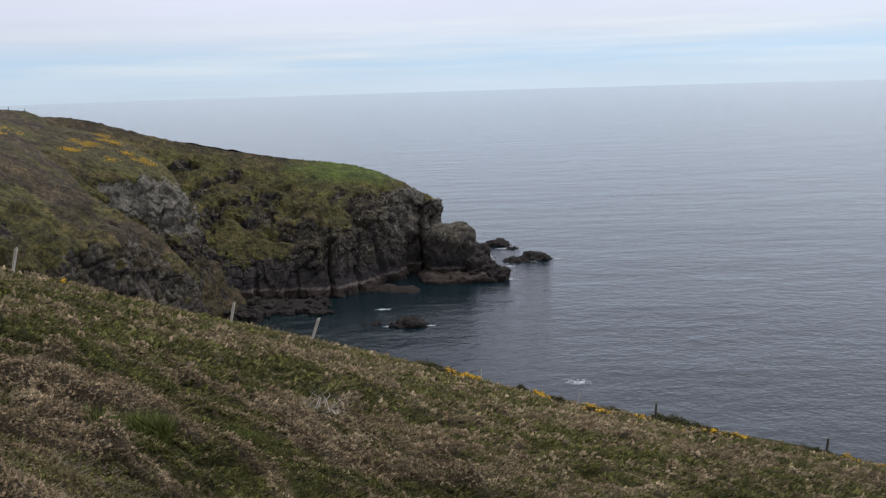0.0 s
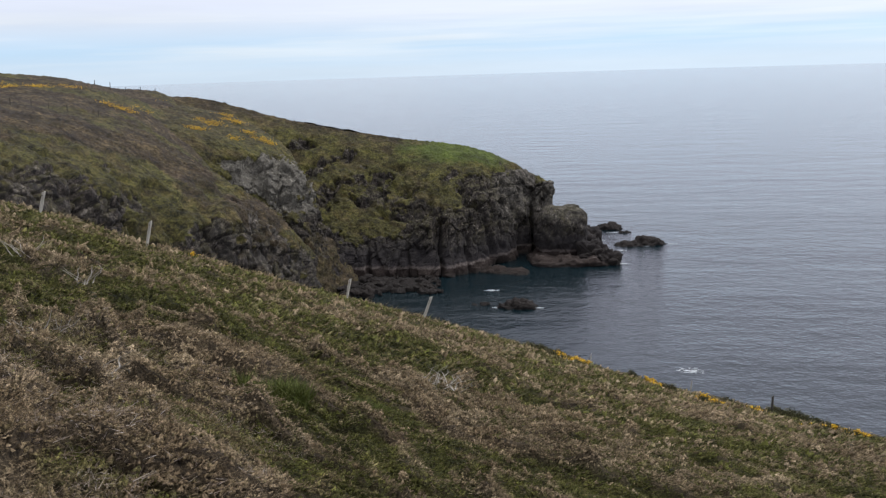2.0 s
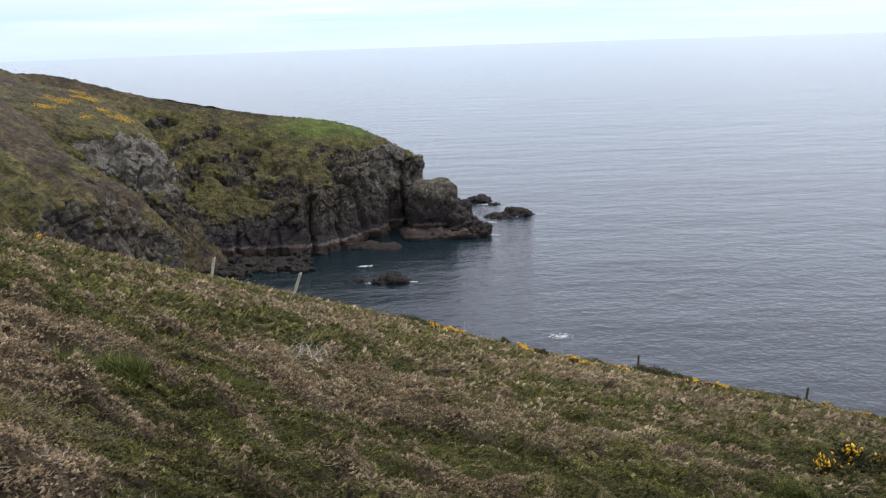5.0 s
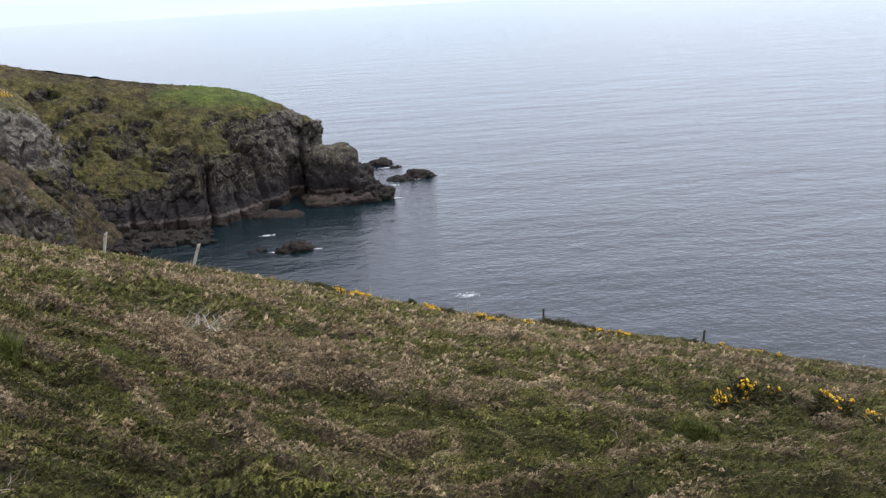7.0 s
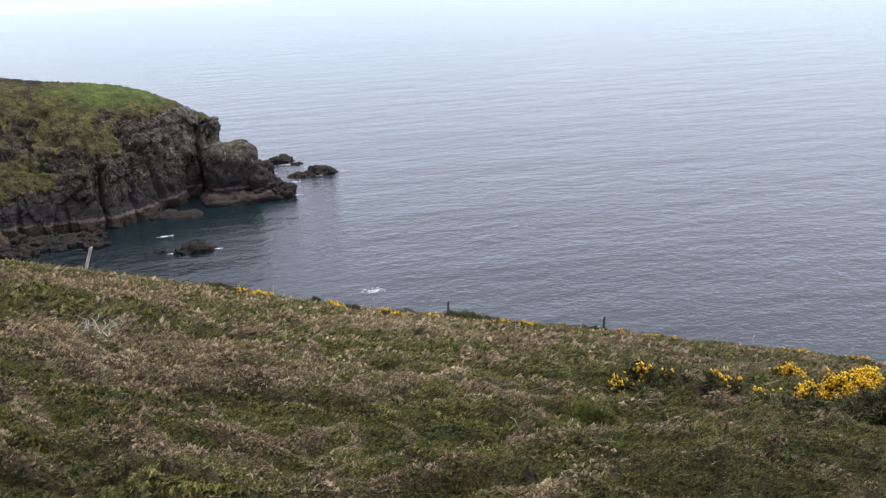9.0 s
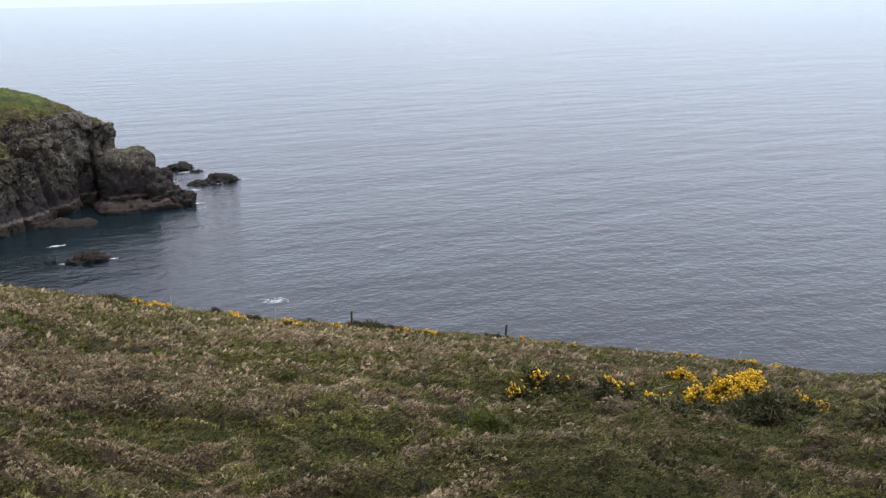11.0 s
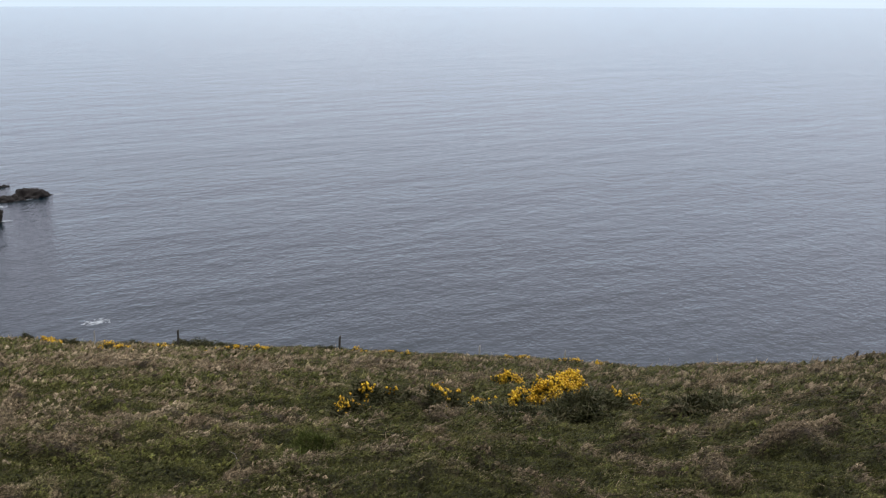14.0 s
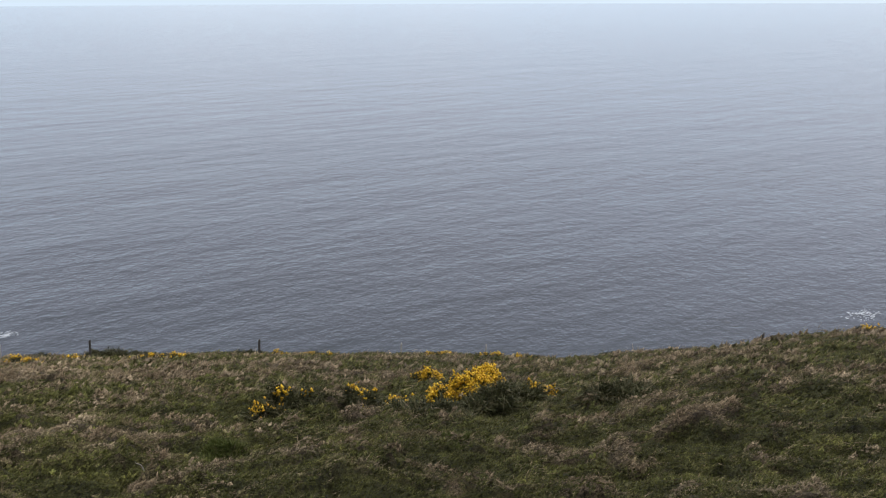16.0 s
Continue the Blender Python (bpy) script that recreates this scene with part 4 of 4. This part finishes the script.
def gorse_bush(x, y, width, depth, height, bloom, seed, label, group="gorse bushes", coarse=1.0, sink=0.0, z0=None):
    """A mound of dark spines with yellow flowers crowded on some of its shoots."""
    rs = np.random.RandomState(seed)
    if z0 is None:
        z0 = hill_height(np.array([x]), np.array([y]))[0] - sink
    root = new("gorse_bush")
    root.location = (x, y, z0)
    tagged(root, label, "gorse bush", group)
    n = int((1000 if coarse > 1.0 else 2400) * width * depth / coarse ** 2) + 160
    u = rs.normal(size=(n, 3))
    u[:, 2] = np.abs(u[:, 2])
    u /= np.linalg.norm(u, axis=1, keepdims=True)
    lump = 0.72 + 0.34 * fbm(u * 2.1 + seed * 3.3, 3, seed) + 0.15 * rs.normal(size=n)
    size = np.array([width / 2, depth / 2, height])
    tip = u * size * lump[:, None]
    tip[:, 2] = np.maximum(tip[:, 2], -0.05)
    if sink == 0.0:
        tip[:, 2] += hill_height(x + tip[:, 0], y + tip[:, 1]) - z0
    way = u * np.array([0.7, 0.7, 1.0]) + 0.45 * rs.normal(size=(n, 3))
    way /= np.linalg.norm(way, axis=1, keepdims=True)
    ln = coarse * 0.12 * rs.uniform(0.6, 1.3, n)
    k = np.repeat(np.arange(n), 3 if coarse > 1.0 else 5)
    v, f = blades(tip[k] - way[k] * ln[k][:, None] * 0.8, way[k] + 0.5 * rs.normal(size=(len(k), 3)), ln[k] * rs.uniform(0.6, 1.2, len(k)), np.full(len(k), 0.012 * coarse), rs)
    part("foliage", mesh_of("foliage", v, f, SPINE, flat=True), root, "dark green spiny foliage")
    if bloom > 0:
        score = fbm(u * 2.6 + seed * 1.7, 3, seed + 50) + 0.5 * u[:, 2] + 0.15 * rs.normal(size=n)
        pick = tip[score > np.quantile(score, 1 - bloom)]
        k = np.repeat(np.arange(len(pick)), 6 if coarse > 1.0 else 4)
        c = pick[k] + rs.normal(size=(len(k), 3)) * 0.042 * coarse + np.array([0, 0, 0.03 * coarse])
        s = 0.028 * coarse * rs.uniform(0.6, 1.4, len(k))
        o = np.array([[1, 0, -0.4], [-0.5, 0.87, -0.4], [-0.5, -0.87, -0.4], [0, 0, 1.0]], float)[None] + 0.35 * rs.normal(size=(len(k), 4, 3))
        v = (c[:, None, :] + o * s[:, None, None]).reshape(-1, 3)
        t = np.array([[0, 1, 3], [1, 2, 3], [2, 0, 3], [1, 0, 2]])
        f = (np.arange(len(k))[:, None, None] * 4 + t[None]).reshape(-1, 3)
        part("blossom", mesh_of("blossom", v, f, PETAL, flat=True), root, "bright yellow gorse flowers")
    return root


FULL = "gorse bush covered in bright yellow flowers among heather"
SPARSE = "low dark gorse bush with a few yellow flowers"
for k, (x, y, w, d, h, bloom) in enumerate((
        (10.95, 13.3, 1.15, 1.0, 0.60, 0.42), (11.8, 13.7, 1.1, 1.0, 0.50, 0.45), (10.1, 13.2, 0.5, 0.5, 0.38, 0.35), (8.9, 12.7, 0.7, 0.6, 0.26, 0.10), (7.75, 12.3, 0.85, 0.6, 0.30, 0.045),
        (6.6, 12.7, 0.9, 0.7, 0.24, 0.012), (13.6, 13.9, 1.1, 0.8, 0.26, 0.3), (15.6, 21.0, 1.1, 0.8, 0.3, 0.3), (8.4, 11.4, 1.7, 1.2, 0.36, 0.0), (10.5, 11.9, 2.2, 1.3, 0.38, 0.0), (5.9, 12.3, 0.7, 0.5, 0.16, 0.03),
        (12.2, 10.4, 1.8, 1.3, 0.3, 0.0), (7.4, 13.2, 0.8, 0.6, 0.24, 0.0))):
    gorse_bush(x, y, w, d, h, bloom, 500 + k, FULL if bloom > 0.3 else SPARSE if bloom else "low dark green gorse bush without flowers")

# gorse along the brow of the cliff: bearing, distance, width, height, flowers
for k, (b, r, w, h, bloom) in enumerate((
        (-1.0, 49.0, 2.2, 0.32, 0.55), (0.9, 49.5, 2.0, 0.5, 0.0), (-6.4, 50.5, 0.9, 0.5, 1.3), (-7.2, 51.0, 1.3, 0.5, 0.0), (-5.2, 51.5, 0.6, 0.4, 0.0), (-9.7, 47.0, 1.0, 0.3, 0.4), (-10.4, 45.0, 1.0, 0.3, 0.4),
        (-11.2, 50.0, 0.9, 0.45, 0.0), (-13.0, 46.0, 1.6, 0.3, 0.35), (-15.0, 53.0, 2.2, 0.7, 0.0), (-17.0, 53.0, 1.6, 0.4, 0.0), (-17.5, 44.5, 1.8, 0.25, 0.25), (-19.0, 47.0, 1.5, 0.3, 0.2), (-23.8, 53.5, 1.6, 0.5, 0.0),
        (-26.0, 52.0, 1.4, 0.3, 0.25), (-28.5, 51.0, 1.6, 0.3, 0.2), (-37.0, 50.0, 1.8, 0.3, 0.2), (-40.6, 49.0, 1.6, 0.3, 0.25), (-43.0, 47.5, 1.5, 0.3, 0.15), (-48.8, 42.5, 1.2, 0.5, 0.0), (-64.6, 33.6, 1.2, 0.35, 0.4),
        (23.8, 41.0, 0.6, 0.12, 0.22), (21.9, 42.5, 0.35, 0.10, 0.2))):
    x, y, _ = at(b, r, 0)
    gorse_bush(x, y, 1.35 * w, w * 0.8, 0.85 * h, bloom * 0.15, 600 + k, "gorse clump with yellow flowers on the cliff's brow" if bloom else "dark leafless gorse clump on the cliff's brow", "gorse on the brow", 1.35)


def build_far_gorse():
    """Flowering gorse on the far hill."""
    rs = np.random.RandomState(12)
    vs, fs, count = [], [], 0
    o = np.array([[1, 0, 0], [0, 1, 0], [-1, 0, 0], [0, -1, 0], [0, 0, 0.9], [0, 0, -0.6]], float)
    t = np.array([[0, 1, 4], [1, 2, 4], [2, 3, 4], [3, 0, 4], [1, 0, 5], [2, 1, 5], [3, 2, 5], [0, 3, 5]])
    for net, b, r, w in ((hill_net, 31.8, 205, 5), (hill_net, 29.7, 212, 4), (hill_net, 27.2, 192, 4.5), (hill_net, 25.8, 205, 2.5), (hill_net, 23.5, 222, 3), (hill_net, 24.6, 232, 2), (buttress_net, 22.6, 205, 3),
                         (buttress_net, 21.8, 215, 4.5), (buttress_net, 20.6, 206, 2.5), (buttress_net, 20.3, 222, 4), (buttress_net, 19.2, 214, 4), (buttress_net, 18.6, 211, 3), (buttress_net, 21.0, 230, 3), (hill_net, 33.4, 200, 4)):
        x0, y0, _ = at(b, r, 0)
        q = net.reshape(-1, 3)
        near = q[np.hypot((q[:, 0] - x0) / 1.0, (q[:, 1] - y0) / 0.8) < w * 0.75]
        near = near[fbm(near / 1.6, 3, 5) > 0.1] if len(near) else near
        if not len(near):
            continue
        k = rs.randint(0, len(near), min(380, 5 * len(near)))
        c = near[k] + rs.normal(size=(len(k), 3)) * np.array([0.8, 0.5, 0.15]) + np.array([0, 0, 0.25])
        s = rs.uniform(0.04, 0.12, len(k))
        v = (c[:, None, :] + o[None] * s[:, None, None]).reshape(-1, 3)
        vs.append(v)
        fs.append((np.arange(len(k))[:, None, None] * 6 + t[None]).reshape(-1, 3) + count)
        count += len(v)
    tagged(new("flowering_gorse", mesh_of("flowering_gorse", np.concatenate(vs), np.concatenate(fs), PETAL, flat=True)), "yellow flowering gorse scattered over the far hill", "gorse", kind="stuff")


build_far_gorse()


# ---- fence ----
def fence_post(x, y, z, height, width, lean, turn, mat, seed, label):
    """A split wooden post: an uneven eight-sided shaft with a slanted, worn top and a wire staple."""
    rs = np.random.RandomState(seed)
    rings = np.array([-0.35, 0.0, 0.2, 0.45, 0.7, 0.9, 0.985, 1.0]) * height
    a = np.arange(8) / 8 * 2 * math.pi + 0.39
    v = []
    for i, h in enumerate(rings):
        r = width / 2 * (1.08 if i % 2 else 1.0) * (0.8 if i == len(rings) - 1 else 1) * (1 + 0.07 * rs.normal(size=8))
        v.append(np.stack([r * np.cos(a), 0.85 * r * np.sin(a), h + (0.05 * np.cos(a) if i > 5 else 0 * a) + 0 * a], 1))
    v = np.array(v).transpose(1, 0, 2)
    cap = np.array([[0, 0, height + 0.01]])
    me_v = np.concatenate([v.reshape(-1, 3), cap])
    f = [tuple(q) for q in grid_faces(8, len(rings), True)]
    n = len(rings)
    tri = [(i * n + n - 1, ((i + 1) % 8) * n + n - 1, len(me_v) - 1) for i in range(8)]
    me = bpy.data.meshes.new("fence_post")
    me.from_pydata([tuple(map(float, q)) for q in me_v], [], [tuple(int(j) for j in q) for q in f + tri])
    me.materials.append(mat)
    ob = new("fence_post", me)
    ob.matrix_world = pose(x, y, z, lean[1], lean[0], turn)
    tagged(ob, label, "fence post", "fence along the cliff")
    staple = bmesh.new()
    bmesh.ops.create_cube(staple, size=1.0, matrix=Matrix.Translation((0, -width * 0.48, height * 0.86)) @ Matrix.Diagonal((width * 0.5, 0.012, 0.02, 1)))
    sm = bpy.data.meshes.new("staple")
    staple.to_mesh(sm)
    staple.free()
    sm.materials.append(POST_DARK)
    part("staple", sm, ob, "rusty wire staple")
    return ob


GREY = "weathered grey wooden fence post leaning on the hillside"
DARK = "dark wooden fence post on the cliff's brow"
for k, (b, r, h, w, lean, mat) in enumerate((
        (32.5, 39.4, 1.1, 0.13, 17, POST), (26.56, 39.9, 1.1, 0.13, 14, POST), (14.16, 43.0, 1.2, 0.14, 12, POST), (9.05, 46.6, 1.5, 0.16, 20, POST),
        (-2.3, 52.0, 0.8, 0.06, 3, POST), (-8.9, 53.0, 0.9, 0.065, 3, POST), (-14.0, 52.5, 1.1, 0.13, 2, POST_DARK), (-24.6, 53.5, 1.1, 0.15, 4, POST_DARK),
        (-34.3, 53.2, 0.85, 0.09, 2, POST), (-40.2, 51.2, 0.95, 0.08, 2, POST), (-58.4, 36.8, 0.38, 0.10, 3, POST_DARK))):
    x, y, _ = at(b, r, 0)
    fence_post(x, y, hill_height(np.array([x]), np.array([y]))[0] - 0.05, h, w, (lean, 0), 0, mat, 700 + k, GREY if mat is POST else DARK)

for k, (b, r) in enumerate(((28.3, 236), (27.45, 237), (26.6, 238), (25.75, 240), (24.9, 242), (33.0, 165), (31.9, 166), (31.0, 167), (30.0, 168), (28.3, 170), (34.0, 164))):
    x, y, _ = at(b, r, 0)
    fence_post(x, y, land_height(hill_net, x, y) - 0.05, 1.3, 0.16, (2, 0), 0, POST_DARK, 740 + k, "distant fence post on the brown hill")


# ---- foam ----
def foam(bearing, dist, long, wide, seed, n):
    """Ragged flakes of white water."""
    rs = np.random.RandomState(seed)
    x0, y0, _ = at(bearing, dist, 0)
    vs, fs = [], []
    for i in range(3 * n):
        cx, cy = rs.normal() * long / 4, rs.normal() * wide / 4
        s = rs.uniform(0.04, 0.16) * min(1.0, wide)
        a = np.arange(9) / 9 * 2 * math.pi
        r = s * (1 + 0.5 * rs.normal(size=9).clip(-1, 1))
        ring = np.stack([cx + 2.0 * r * np.cos(a), cy + 0.7 * r * np.sin(a), np.full(9, 0.02)], 1)
        base = len(vs) * 10
        vs.append(np.concatenate([ring, [[cx, cy, 0.06]]]))
        fs += [(base + j, base + (j + 1) % 9, base + 9) for j in range(9)]
    ob = new("foam", mesh_of("foam", np.concatenate(vs), np.array(fs), FOAM))
    ob.location = (x0, y0, 0.02 + 0.004 * (seed % 5))
    tagged(ob, "white foam on the water", "foam", kind="stuff")


for k, (b, r, lo, wi, n) in enumerate(((-9.0, 142, 3.4, 2.6, 26), (-64.0, 149, 6.0, 4.0, 40), (4.2, 193, 2.6, 1.0, 26), (1.0, 178, 2.0, 0.8, 12), (3.9, 178.5, 1.4, 0.7, 10), (-4.5, 220, 3.0, 1.2, 18), (-4.0, 262, 5.0, 2.0, 16),
                                        (-5.5, 242, 6.0, 1.0, 16), (-7.6, 246, 3.0, 1.0, 8), (-4.4, 236, 3.0, 2.0, 10), (-3.0, 250, 4.0, 2.0, 12))):
    foam(b, r, lo, wi, 800 + k, n)
